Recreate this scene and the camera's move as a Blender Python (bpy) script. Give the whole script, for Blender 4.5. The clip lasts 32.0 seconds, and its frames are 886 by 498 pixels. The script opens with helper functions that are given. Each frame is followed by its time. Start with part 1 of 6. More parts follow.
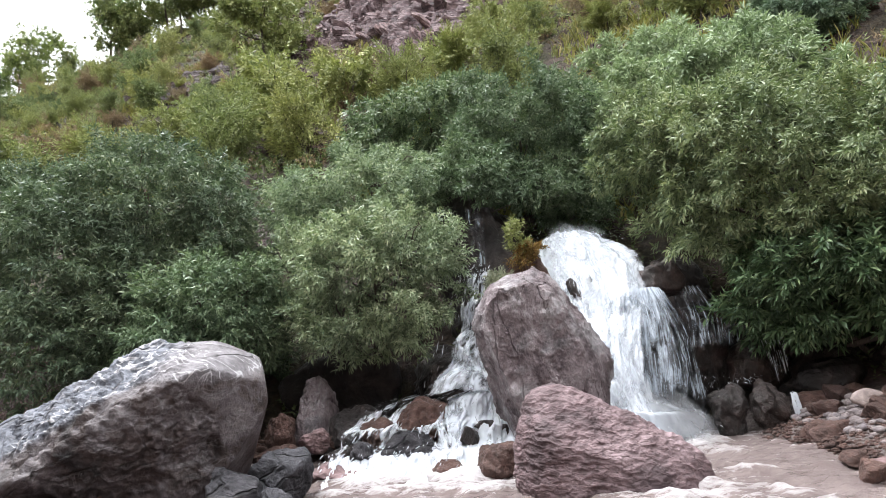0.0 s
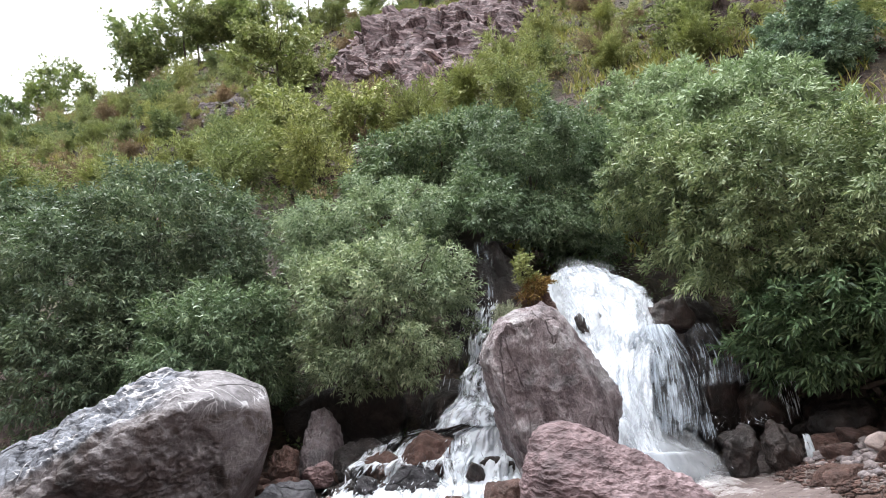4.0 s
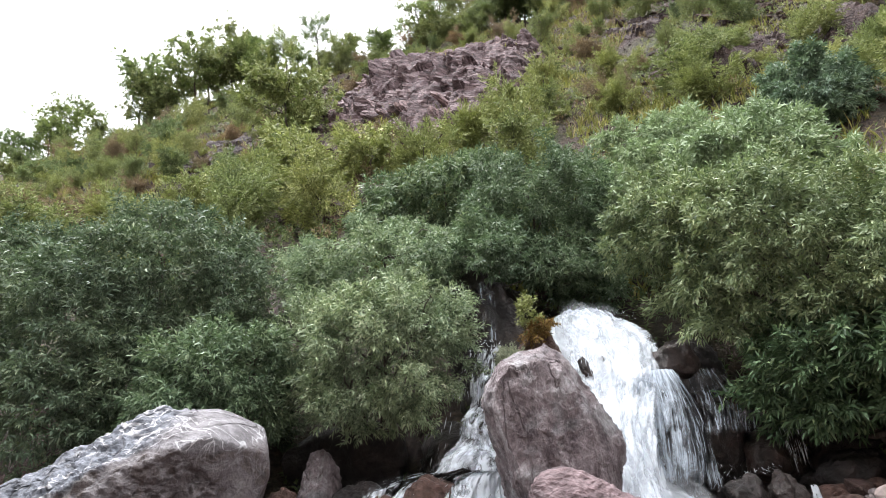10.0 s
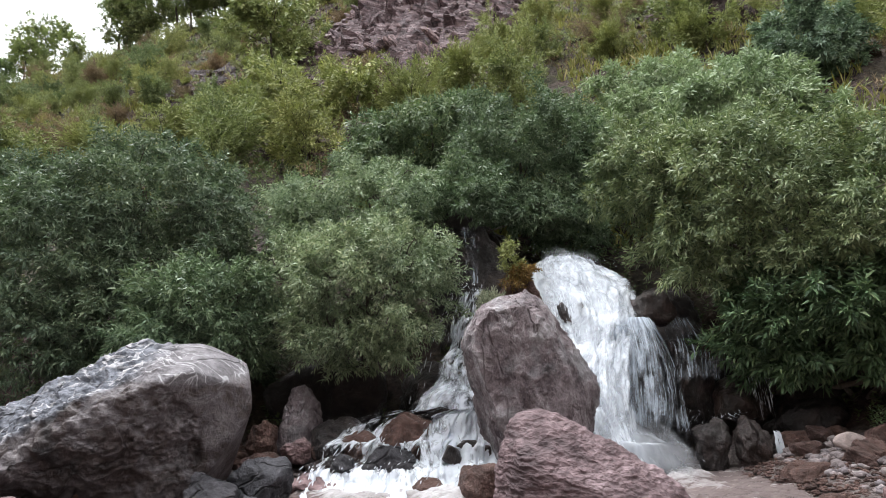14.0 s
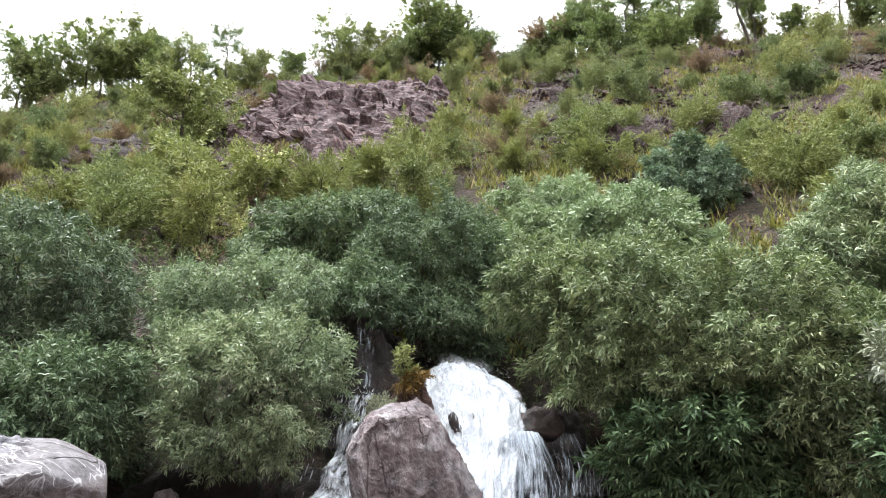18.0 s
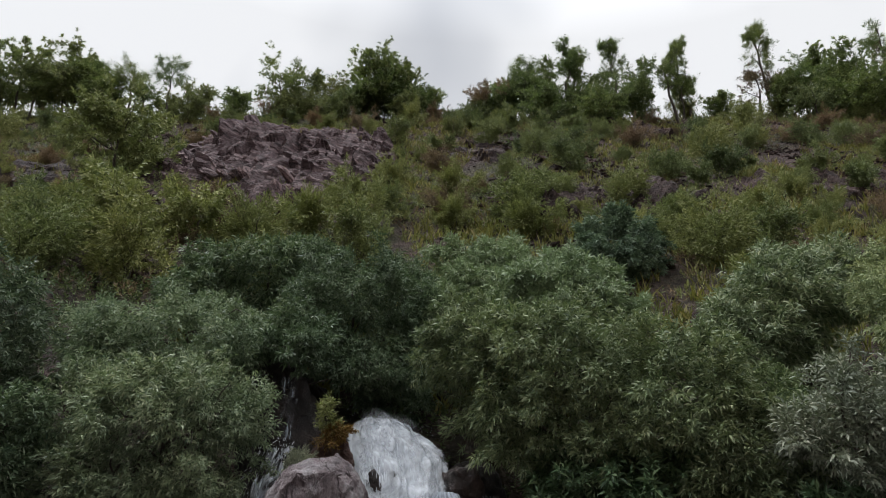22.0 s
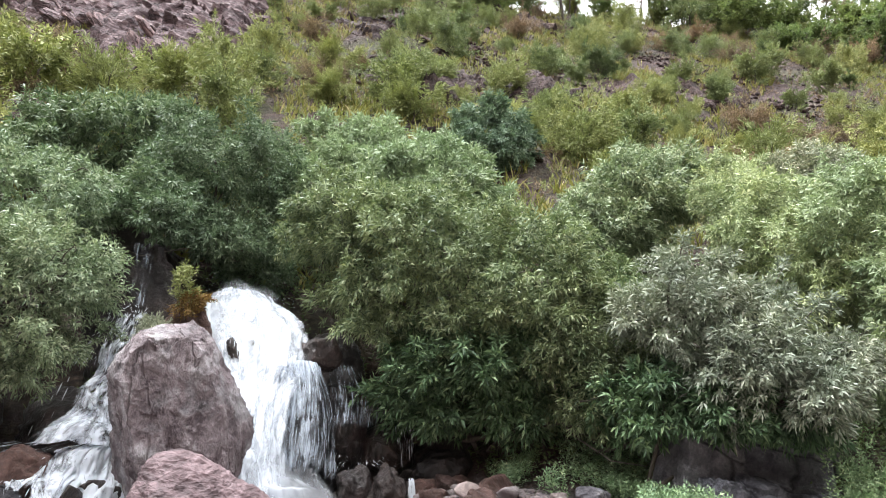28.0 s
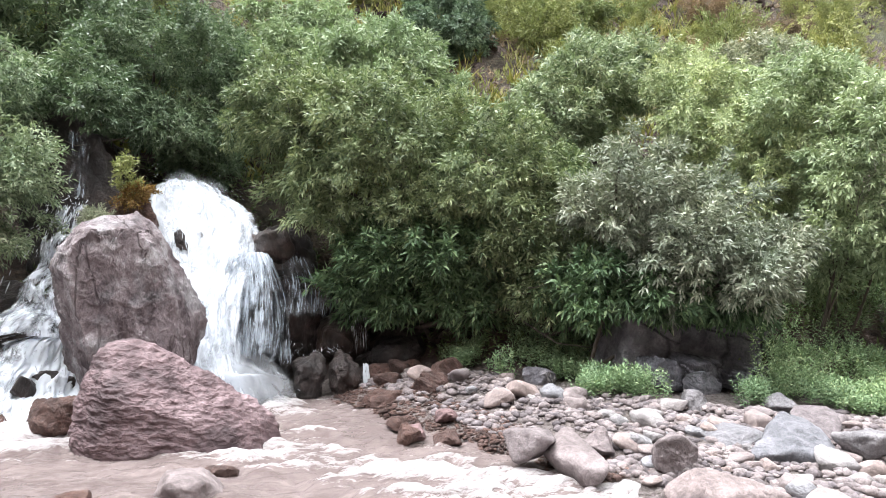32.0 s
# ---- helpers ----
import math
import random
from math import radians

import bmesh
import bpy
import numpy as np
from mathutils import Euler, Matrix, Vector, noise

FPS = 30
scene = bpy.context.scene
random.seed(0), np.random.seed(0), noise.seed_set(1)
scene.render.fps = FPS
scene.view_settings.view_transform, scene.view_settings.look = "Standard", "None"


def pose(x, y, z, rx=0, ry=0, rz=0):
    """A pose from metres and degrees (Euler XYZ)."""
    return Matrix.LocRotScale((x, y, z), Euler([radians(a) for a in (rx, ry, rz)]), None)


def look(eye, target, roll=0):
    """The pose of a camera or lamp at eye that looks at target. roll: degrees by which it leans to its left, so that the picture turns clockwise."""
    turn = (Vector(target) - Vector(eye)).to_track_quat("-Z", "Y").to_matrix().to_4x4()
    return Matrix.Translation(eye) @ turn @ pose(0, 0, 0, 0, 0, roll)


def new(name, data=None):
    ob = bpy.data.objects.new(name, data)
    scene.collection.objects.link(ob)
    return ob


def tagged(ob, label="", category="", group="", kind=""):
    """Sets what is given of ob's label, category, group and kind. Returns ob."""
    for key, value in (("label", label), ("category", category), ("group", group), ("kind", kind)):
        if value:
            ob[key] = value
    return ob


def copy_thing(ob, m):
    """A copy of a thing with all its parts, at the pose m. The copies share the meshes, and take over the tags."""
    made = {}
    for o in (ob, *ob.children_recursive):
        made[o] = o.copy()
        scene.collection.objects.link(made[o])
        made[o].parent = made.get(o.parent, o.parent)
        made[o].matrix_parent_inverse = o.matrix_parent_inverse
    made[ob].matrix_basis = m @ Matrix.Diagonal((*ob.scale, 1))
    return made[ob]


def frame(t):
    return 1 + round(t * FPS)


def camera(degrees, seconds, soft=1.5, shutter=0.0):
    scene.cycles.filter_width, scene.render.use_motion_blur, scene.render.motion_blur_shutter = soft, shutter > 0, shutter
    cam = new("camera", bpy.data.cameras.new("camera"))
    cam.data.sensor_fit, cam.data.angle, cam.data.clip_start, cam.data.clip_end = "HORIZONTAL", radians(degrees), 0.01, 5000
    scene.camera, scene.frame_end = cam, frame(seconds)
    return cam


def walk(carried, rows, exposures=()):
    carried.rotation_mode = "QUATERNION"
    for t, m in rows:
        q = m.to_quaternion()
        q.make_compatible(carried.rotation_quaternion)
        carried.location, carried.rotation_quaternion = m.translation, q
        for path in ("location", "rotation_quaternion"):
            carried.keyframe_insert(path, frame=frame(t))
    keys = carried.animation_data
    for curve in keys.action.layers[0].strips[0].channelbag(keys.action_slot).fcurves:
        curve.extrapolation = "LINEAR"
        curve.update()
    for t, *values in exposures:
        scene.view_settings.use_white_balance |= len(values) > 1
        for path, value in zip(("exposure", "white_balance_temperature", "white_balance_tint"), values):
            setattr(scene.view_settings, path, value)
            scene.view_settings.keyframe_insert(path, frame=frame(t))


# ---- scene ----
# The camera stands on the near bank of a mountain stream and turns where it is: time, heading, tilt and roll in degrees, and its small sway in metres.
WALK = (
    (0, 0.00, 7.34, -4.95, 0.000, 0.000, 0.000), (0.5, -0.13, 7.70, -4.61, -0.001, 0.003, -0.004), (1, -0.29, 8.11, -4.48, -0.006, -0.002, 0.000),
    (1.5, -0.30, 8.63, -4.43, -0.003, -0.002, 0.001), (2, -0.34, 9.07, -4.44, -0.005, 0.001, -0.004), (2.5, -0.44, 9.52, -4.18, -0.001, -0.007, -0.002),
    (4.5, -0.62, 10.40, -3.79, -0.001, -0.008, 0.001), (5, -0.85, 10.70, -3.70, -0.008, -0.003, -0.001), (5.5, -0.89, 11.06, -3.55, -0.002, -0.008, -0.006),
    (6, -0.89, 11.26, -3.19, -0.006, -0.009, -0.003), (6.5, -0.82, 11.76, -3.10, -0.006, -0.001, -0.004), (7, -0.98, 12.24, -2.93, -0.005, -0.007, -0.003),
    (7.5, -0.83, 12.37, -3.00, -0.005, -0.005, -0.003), (8, -0.80, 12.65, -2.97, -0.003, -0.004, 0.000), (8.5, -0.78, 13.07, -2.65, -0.008, 0.002, 0.003),
    (9, -0.82, 13.35, -2.65, -0.006, -0.006, -0.003), (9.5, -0.81, 13.55, -2.80, -0.002, -0.004, -0.004), (10, -0.60, 13.68, -3.01, -0.004, -0.010, 0.005),
    (10.5, -0.65, 14.12, -2.83, 0.001, -0.002, 0.002), (11, -0.65, 14.44, -2.48, -0.004, 0.000, -0.003), (11.5, -0.36, 14.85, -2.40, -0.001, -0.004, 0.003),
    (12, 0.39, 15.17, -3.18, 0.013, -0.011, 0.004), (12.5, -0.43, 16.93, -0.64, -0.010, -0.017, 0.001), (13, 0.14, 13.40, -1.90, -0.010, -0.015, 0.002),
    (13.5, 0.22, 9.84, -1.73, -0.008, -0.022, 0.018), (15.5, 2.26, 7.40, -0.10, 0.038, -0.062, 0.147), (16, 4.16, 8.55, -0.68, 0.039, -0.066, 0.138),
    (16.5, 5.87, 9.41, 0.15, 0.040, -0.064, 0.165), (17, 6.64, 13.22, 1.60, 0.031, -0.053, 0.176), (17.5, 8.25, 15.53, 0.76, 0.037, -0.016, 0.194),
    (18, 9.14, 16.49, 1.34, 0.042, -0.020, 0.185), (18.5, 9.87, 18.03, 1.62, 0.044, -0.033, 0.197), (19, 10.23, 19.22, 1.56, 0.053, -0.059, 0.215),
    (19.5, 10.16, 20.26, 1.93, 0.049, -0.088, 0.215), (20, 10.38, 20.86, 2.05, 0.042, -0.087, 0.222), (20.5, 10.88, 21.53, 2.37, 0.038, -0.102, 0.218),
    (21, 11.80, 21.77, 2.44, 0.040, -0.107, 0.221), (21.5, 13.01, 21.49, 3.06, 0.047, -0.103, 0.225), (22, 14.87, 21.08, 3.29, 0.029, -0.106, 0.226),
    (22.5, 17.26, 21.74, 3.31, 0.032, -0.129, 0.229), (23, 19.43, 22.09, 3.28, 0.033, -0.131, 0.225), (23.5, 20.45, 22.18, 3.85, 0.040, -0.149, 0.224),
    (24, 21.95, 21.51, 4.71, 0.045, -0.129, 0.218), (24.5, 22.73, 20.21, 4.80, 0.064, -0.120, 0.197), (25, 23.53, 18.59, 4.76, 0.073, -0.104, 0.197),
    (25.5, 24.02, 16.74, 4.75, 0.083, -0.096, 0.197), (27.5, 25.97, 12.71, 3.97, 0.126, -0.120, 0.133), (28, 26.67, 11.89, 3.80, 0.120, -0.106, 0.138),
    (28.5, 27.67, 10.44, 3.57, 0.125, -0.098, 0.111), (29, 28.17, 9.14, 3.26, 0.144, -0.096, 0.126), (29.5, 28.15, 8.55, 3.19, 0.132, -0.088, 0.119),
    (30, 28.47, 7.66, 3.09, 0.143, -0.097, 0.114), (30.5, 28.97, 6.56, 3.16, 0.169, -0.118, 0.103), (31, 30.43, 5.50, 3.25, 0.168, -0.106, 0.106),
    (31.5, 31.16, 4.51, 3.44, 0.165, -0.095, 0.093), (32, 31.17, 3.14, 2.96, 0.163, -0.102, 0.077),
)
EYE = (0.0, 0.0, 1.6)
cam = camera(67.22, 32.0, soft=0.6)
EXPOSURES = ((0, 0.77), (11.5, 0.77), (13, 0.24), (13.5, 0.19), (15.5, 1.04), (17.5, 1.02), (18.3, 0.67), (19, 0.32), (20, -0.73), (24.3, -0.86), (25, -0.58), (25.5, -0.26), (27.5, 0.94), (32, 1.07))
walk(cam, [(t, pose(EYE[0] + x, EYE[1] + y, EYE[2] + z, 0, 0, -h) @ pose(0, 0, 0, 90 + p, 0, 0) @ pose(0, 0, 0, 0, 0, r)) for t, h, p, r, x, y, z in WALK], EXPOSURES)

# ---- light: a bright overcast sky with a weak wide sun ----
SUN_ELEVATION, SUN_HEADING = radians(64), radians(-58)
world = bpy.data.worlds.new("overcast_sky")
scene.world = world
world.use_nodes = True
wn, wl = world.node_tree.nodes, world.node_tree.links
wn.clear()
sky = wn.new("ShaderNodeTexSky")
sky.sky_type, sky.sun_disc, sky.sun_elevation, sky.sun_rotation = "NISHITA", False, SUN_ELEVATION, SUN_HEADING
sky_scale = wn.new("ShaderNodeVectorMath")
sky_scale.operation = "SCALE"
sky_scale.inputs["Scale"].default_value = 0.1
wl.new(sky.outputs[0], sky_scale.inputs[0])
sky_co = wn.new("ShaderNodeTexCoord")
clouds = wn.new("ShaderNodeTexNoise")
clouds.inputs["Scale"].default_value, clouds.inputs["Detail"].default_value = 2.2, 3.0
cloud_place = wn.new("ShaderNodeMapping")
cloud_place.inputs["Location"].default_value = (0.45, 0.2, 0.0)
wl.new(sky_co.outputs["Generated"], cloud_place.inputs["Vector"])
wl.new(cloud_place.outputs[0], clouds.inputs["Vector"])
cloud_tone = wn.new("ShaderNodeValToRGB")
cloud_tone.color_ramp.elements[0].position, cloud_tone.color_ramp.elements[0].color = 0.33, (1.1, 1.14, 1.22, 1)
cloud_tone.color_ramp.elements[1].position, cloud_tone.color_ramp.elements[1].color = 0.5, (1.72, 1.74, 1.78, 1)
wl.new(clouds.outputs["Fac"], cloud_tone.inputs[0])
sky_mix = wn.new("ShaderNodeMix")
sky_mix.data_type = "RGBA"
sky_mix.inputs["Factor"].default_value = 0.9
wl.new(sky_scale.outputs[0], sky_mix.inputs["A"])
wl.new(cloud_tone.outputs[0], sky_mix.inputs["B"])
sky_height = wn.new("ShaderNodeSeparateXYZ")
wl.new(sky_co.outputs["Generated"], sky_height.inputs[0])
sky_rise = wn.new("ShaderNodeMapRange")  # an overcast sky grows brighter towards the zenith
sky_rise.inputs["From Min"].default_value, sky_rise.inputs["From Max"].default_value = 0.62, 1.0
sky_rise.inputs["To Min"].default_value, sky_rise.inputs["To Max"].default_value = 1.0, 2.8
wl.new(sky_height.outputs["Z"], sky_rise.inputs["Value"])
sky_dome = wn.new("ShaderNodeVectorMath")
sky_dome.operation = "SCALE"
wl.new(sky_mix.outputs["Result"], sky_dome.inputs[0])
wl.new(sky_rise.outputs[0], sky_dome.inputs["Scale"])
sky_back = wn.new("ShaderNodeBackground")
sky_back.inputs["Strength"].default_value = 1.0
wl.new(sky_dome.outputs[0], sky_back.inputs["Color"])
sky_out = wn.new("ShaderNodeOutputWorld")
wl.new(sky_back.outputs[0], sky_out.inputs["Surface"])
sun = new("sun", bpy.data.lights.new("sun", "SUN"))
sun.data.energy, sun.data.angle, sun.data.color = 3.2, radians(20), (0.98, 0.99, 1.02)
sun.matrix_basis = look((30 * math.sin(SUN_HEADING), 30 * math.cos(SUN_HEADING), 30 * math.tan(SUN_ELEVATION)), (0, 0, 0))


# ---- materials ----
class Nodes:
    """A node material in the making."""

    def __init__(self, name):
        self.mat = bpy.data.materials.new(name)
        self.mat.use_nodes = True
        self.t = self.mat.node_tree
        self.bsdf = self.t.nodes["Principled BSDF"]
        self.out = self.t.nodes["Material Output"]

    def add(self, kind, **inputs):
        n = self.t.nodes.new("ShaderNode" + kind)
        for k, v in inputs.items():
            self.put(n, k.replace("_", " "), v)
        return n

    def put(self, n, k, v):
        if isinstance(v, bpy.types.NodeSocket):
            self.t.links.new(v, n.inputs[k])
        else:
            n.inputs[k].default_value = v

    def coords(self, scale=(1, 1, 1), kind="Object"):
        c = self.add("TexCoord")
        m = self.add("Mapping", Vector=c.outputs[kind], Scale=scale)
        return m.outputs[0]

    def noise(self, vec, scale, detail=5.0, rough=0.6, warp=0.0):
        return self.add("TexNoise", Vector=vec, Scale=scale, Detail=detail, Roughness=rough, Distortion=warp).outputs["Fac"]

    def ramp(self, fac, stops):
        r = self.add("ValToRGB", Fac=fac)
        e = r.color_ramp.elements
        while len(e) < len(stops):
            e.new(0.5)
        for el, (p, c) in zip(e, stops):
            el.position, el.color = p, (c, c, c, 1) if isinstance(c, float) else (*c, 1)
        return r.outputs[0]

    def mix(self, fac, a, b, how="MIX"):
        m = self.add("Mix")
        m.data_type, m.blend_type = "RGBA", how
        for k, v in (("Factor", fac), ("A", a), ("B", b)):
            self.put(m, k, (*v, 1) if isinstance(v, tuple) and len(v) == 3 else v)
        return m.outputs["Result"]

    def maths(self, op, a, b=0.0):
        m = self.add("Math")
        m.operation = op
        self.put(m, 0, a)
        self.put(m, 1, b)
        return m.outputs[0]

    def joints(self, vec, scale, width):
        """Thin fracture lines: 0 in a crack, 1 beside it."""
        warp = self.add("TexNoise", Vector=vec, Scale=2.5, Detail=3.0)
        bent = self.add("VectorMath")
        bent.operation = "MULTIPLY_ADD"
        self.t.links.new(warp.outputs["Color"], bent.inputs[0])
        bent.inputs[1].default_value = (0.35, 0.35, 0.35)
        self.t.links.new(vec, bent.inputs[2])
        cells = self.add("TexVoronoi", Vector=bent.outputs[0], Scale=scale)
        cells.feature = "DISTANCE_TO_EDGE"
        return self.ramp(cells.outputs["Distance"], [(0.0, 0.0), (width, 1.0)])

    def bump(self, height, strength, distance):
        b = self.add("Bump", Height=height, Strength=strength, Distance=distance)
        self.put(self.bsdf, "Normal", b.outputs[0])
        return b.outputs[0]


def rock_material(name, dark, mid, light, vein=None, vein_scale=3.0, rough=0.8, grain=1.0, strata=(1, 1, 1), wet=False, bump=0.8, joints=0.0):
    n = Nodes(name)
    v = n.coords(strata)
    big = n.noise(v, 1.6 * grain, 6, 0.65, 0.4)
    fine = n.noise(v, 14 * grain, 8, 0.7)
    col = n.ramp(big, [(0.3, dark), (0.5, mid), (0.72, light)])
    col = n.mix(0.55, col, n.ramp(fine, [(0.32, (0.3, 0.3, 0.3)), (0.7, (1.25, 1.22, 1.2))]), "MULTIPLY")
    ob = n.add("ObjectInfo")
    col = n.mix(1.0, col, n.ramp(ob.outputs["Random"], [(0.0, (0.78, 0.8, 0.84)), (1.0, (1.15, 1.08, 1.04))]), "MULTIPLY")
    isle = n.add("NewGeometry").outputs["Random Per Island"]
    col = n.mix(1.0, col, n.ramp(isle, [(0.0, (0.62, 0.62, 0.65)), (1.0, (1.28, 1.24, 1.2))]), "MULTIPLY")
    height = n.maths("ADD", big, n.maths("MULTIPLY", fine, 0.35))
    if vein:
        w = n.noise(v, vein_scale, 7, 0.62, 0.9)
        line = n.ramp(n.maths("ABSOLUTE", n.maths("SUBTRACT", w, 0.5)), [(0.0, 0.9), (0.022, 0.0)])
        patch = n.ramp(n.noise(v, 1.3, 2), [(0.45, 0.0), (0.6, 0.8)])
        col = n.mix(n.maths("MULTIPLY", line, patch), col, vein)
    if joints:
        cr = n.joints(n.coords((1, 1, 1.7)), joints, 0.035)
        col = n.mix(1.0, col, n.ramp(cr, [(0.0, (0.3, 0.3, 0.3)), (1.0, (1.0, 1.0, 1.0))]), "MULTIPLY")
        height = n.maths("ADD", height, n.maths("MULTIPLY", cr, 0.3))
    n.put(n.bsdf, "Base Color", col)
    n.put(n.bsdf, "Specular IOR Level", 0.5 if wet else 0.3)
    n.put(n.bsdf, "Roughness", 0.42 if wet else n.ramp(fine, [(0.3, rough - 0.15), (0.7, min(1.0, rough + 0.12))]))
    n.bump(height, bump, 0.16)
    return n.mat


def leaf_material(name, dark, mid, light, through_light=0.14, rough=0.5, tone=0.95):
    """Leaves that differ one by one, with a soft sheen and some light through them."""
    n = Nodes(name)
    g = n.add("NewGeometry")
    isle = g.outputs["Random Per Island"]
    v = n.coords()
    patch = n.noise(v, 0.9, 3)
    col = n.ramp(isle, [(0.0, dark), (0.4, mid), (0.8, mid), (1.0, light)])
    col = n.mix(1.0, col, (tone * 1.38, tone * 1.28, tone * 1.3), "MULTIPLY")
    col = n.mix(0.6, col, n.ramp(patch, [(0.35, (0.72, 0.78, 0.74)), (0.65, (1.2, 1.15, 1.0))]), "MULTIPLY")
    ob = n.add("ObjectInfo")
    col = n.mix(1.0, col, n.ramp(ob.outputs["Random"], [(0.0, (0.81, 0.855, 0.88)), (1.0, (1.15, 1.07, 1.01))]), "MULTIPLY")
    n.put(n.bsdf, "Base Color", col)
    n.put(n.bsdf, "Roughness", rough - 0.08)
    n.put(n.bsdf, "Specular IOR Level", 0.28)
    tr = n.add("BsdfTranslucent", Color=n.mix(1.0, col, (1.0, 1.15, 0.7), "MULTIPLY"))
    sh = n.add("MixShader", Fac=through_light)
    n.t.links.new(n.bsdf.outputs[0], sh.inputs[1])
    n.t.links.new(tr.outputs[0], sh.inputs[2])
    n.t.links.new(sh.outputs[0], n.out.inputs["Surface"])
    return n.mat


def bark_material(name, dark, light):
    n = Nodes(name)
    v = n.coords((6, 6, 1.5))
    f = n.noise(v, 5, 6, 0.7)
    n.put(n.bsdf, "Base Color", n.ramp(f, [(0.3, dark), (0.7, light)]))
    n.put(n.bsdf, "Roughness", 0.9)
    n.bump(f, 0.7, 0.02)
    return n.mat


def ground_material():
    """Pinkish soil and shale with dry and green turf; gravel on the bars."""
    n = Nodes("hillside_soil")
    v = n.coords()
    a, b, c = n.noise(v, 0.16, 6, 0.65, 0.5), n.noise(v, 1.1, 7, 0.7), n.noise(v, 9, 6, 0.7)
    soil = n.ramp(b, [(0.3, (0.026, 0.016, 0.014)), (0.5, (0.078, 0.05, 0.045)), (0.72, (0.18, 0.124, 0.112))])
    turf = n.ramp(c, [(0.3, (0.022, 0.028, 0.01)), (0.55, (0.062, 0.07, 0.024)), (0.75, (0.13, 0.122, 0.052))])
    col = n.mix(n.ramp(n.maths("ADD", n.maths("MULTIPLY", a, 0.75), n.maths("MULTIPLY", b, 0.25)), [(0.47, 0.0), (0.6, 0.9)]), soil, turf)
    col = n.mix(0.9, col, n.ramp(n.noise(v, 6, 9, 0.8), [(0.36, (0.25, 0.24, 0.23)), (0.5, (0.9, 0.9, 0.9)), (0.66, (1.75, 1.65, 1.55))]), "MULTIPLY")
    low = n.add("Attribute")
    low.attribute_name = "gravel"
    gravel = n.ramp(n.noise(v, 16, 6, 0.7), [(0.3, (0.08, 0.062, 0.056)), (0.7, (0.28, 0.24, 0.228))])
    col = n.mix(low.outputs["Fac"], col, gravel)
    n.put(n.bsdf, "Base Color", col)
    n.put(n.bsdf, "Roughness", 0.95)
    n.bump(n.maths("ADD", b, n.maths("MULTIPLY", c, 0.7)), 1.0, 0.3)
    return n.mat


def stream_material():
    """Silty brown water, churned to foam where it runs fast."""
    n = Nodes("silty_water")
    v = n.coords((0.8, 1.9, 1))
    at = n.add("Attribute")
    at.attribute_name = "foam"
    swirl, fine = n.noise(v, 2.4, 8, 0.7, 1.4), n.noise(v, 11, 6, 0.72, 0.8)
    vein = n.maths("SUBTRACT", 1.0, n.maths("MULTIPLY", n.maths("ABSOLUTE", n.maths("SUBTRACT", n.noise(n.coords((0.7, 2.2, 1)), 3.4, 5, 0.6, 1.0), 0.5)), 7.0))
    f = n.maths("ADD", n.maths("ADD", n.maths("MULTIPLY", swirl, 0.55), n.maths("MULTIPLY", fine, 0.42)), n.maths("SUBTRACT", n.maths("MULTIPLY", at.outputs["Fac"], 0.7), 0.3))
    white = n.ramp(n.maths("ADD", f, n.maths("MULTIPLY", vein, 0.13)), [(0.56, 0.0), (0.72, 0.4), (0.98, 0.95)])
    silt = n.ramp(swirl, [(0.3, (0.138, 0.106, 0.1)), (0.7, (0.285, 0.232, 0.222))])
    n.put(n.bsdf, "Base Color", n.mix(white, silt, (0.76, 0.75, 0.76)))
    n.put(n.bsdf, "Roughness", n.ramp(white, [(0.0, 0.22), (0.6, 0.6)]))
    n.put(n.bsdf, "IOR", 1.33)
    n.bump(n.maths("ADD", swirl, n.maths("MULTIPLY", fine, 0.6)), 0.9, 0.1)
    return n.mat


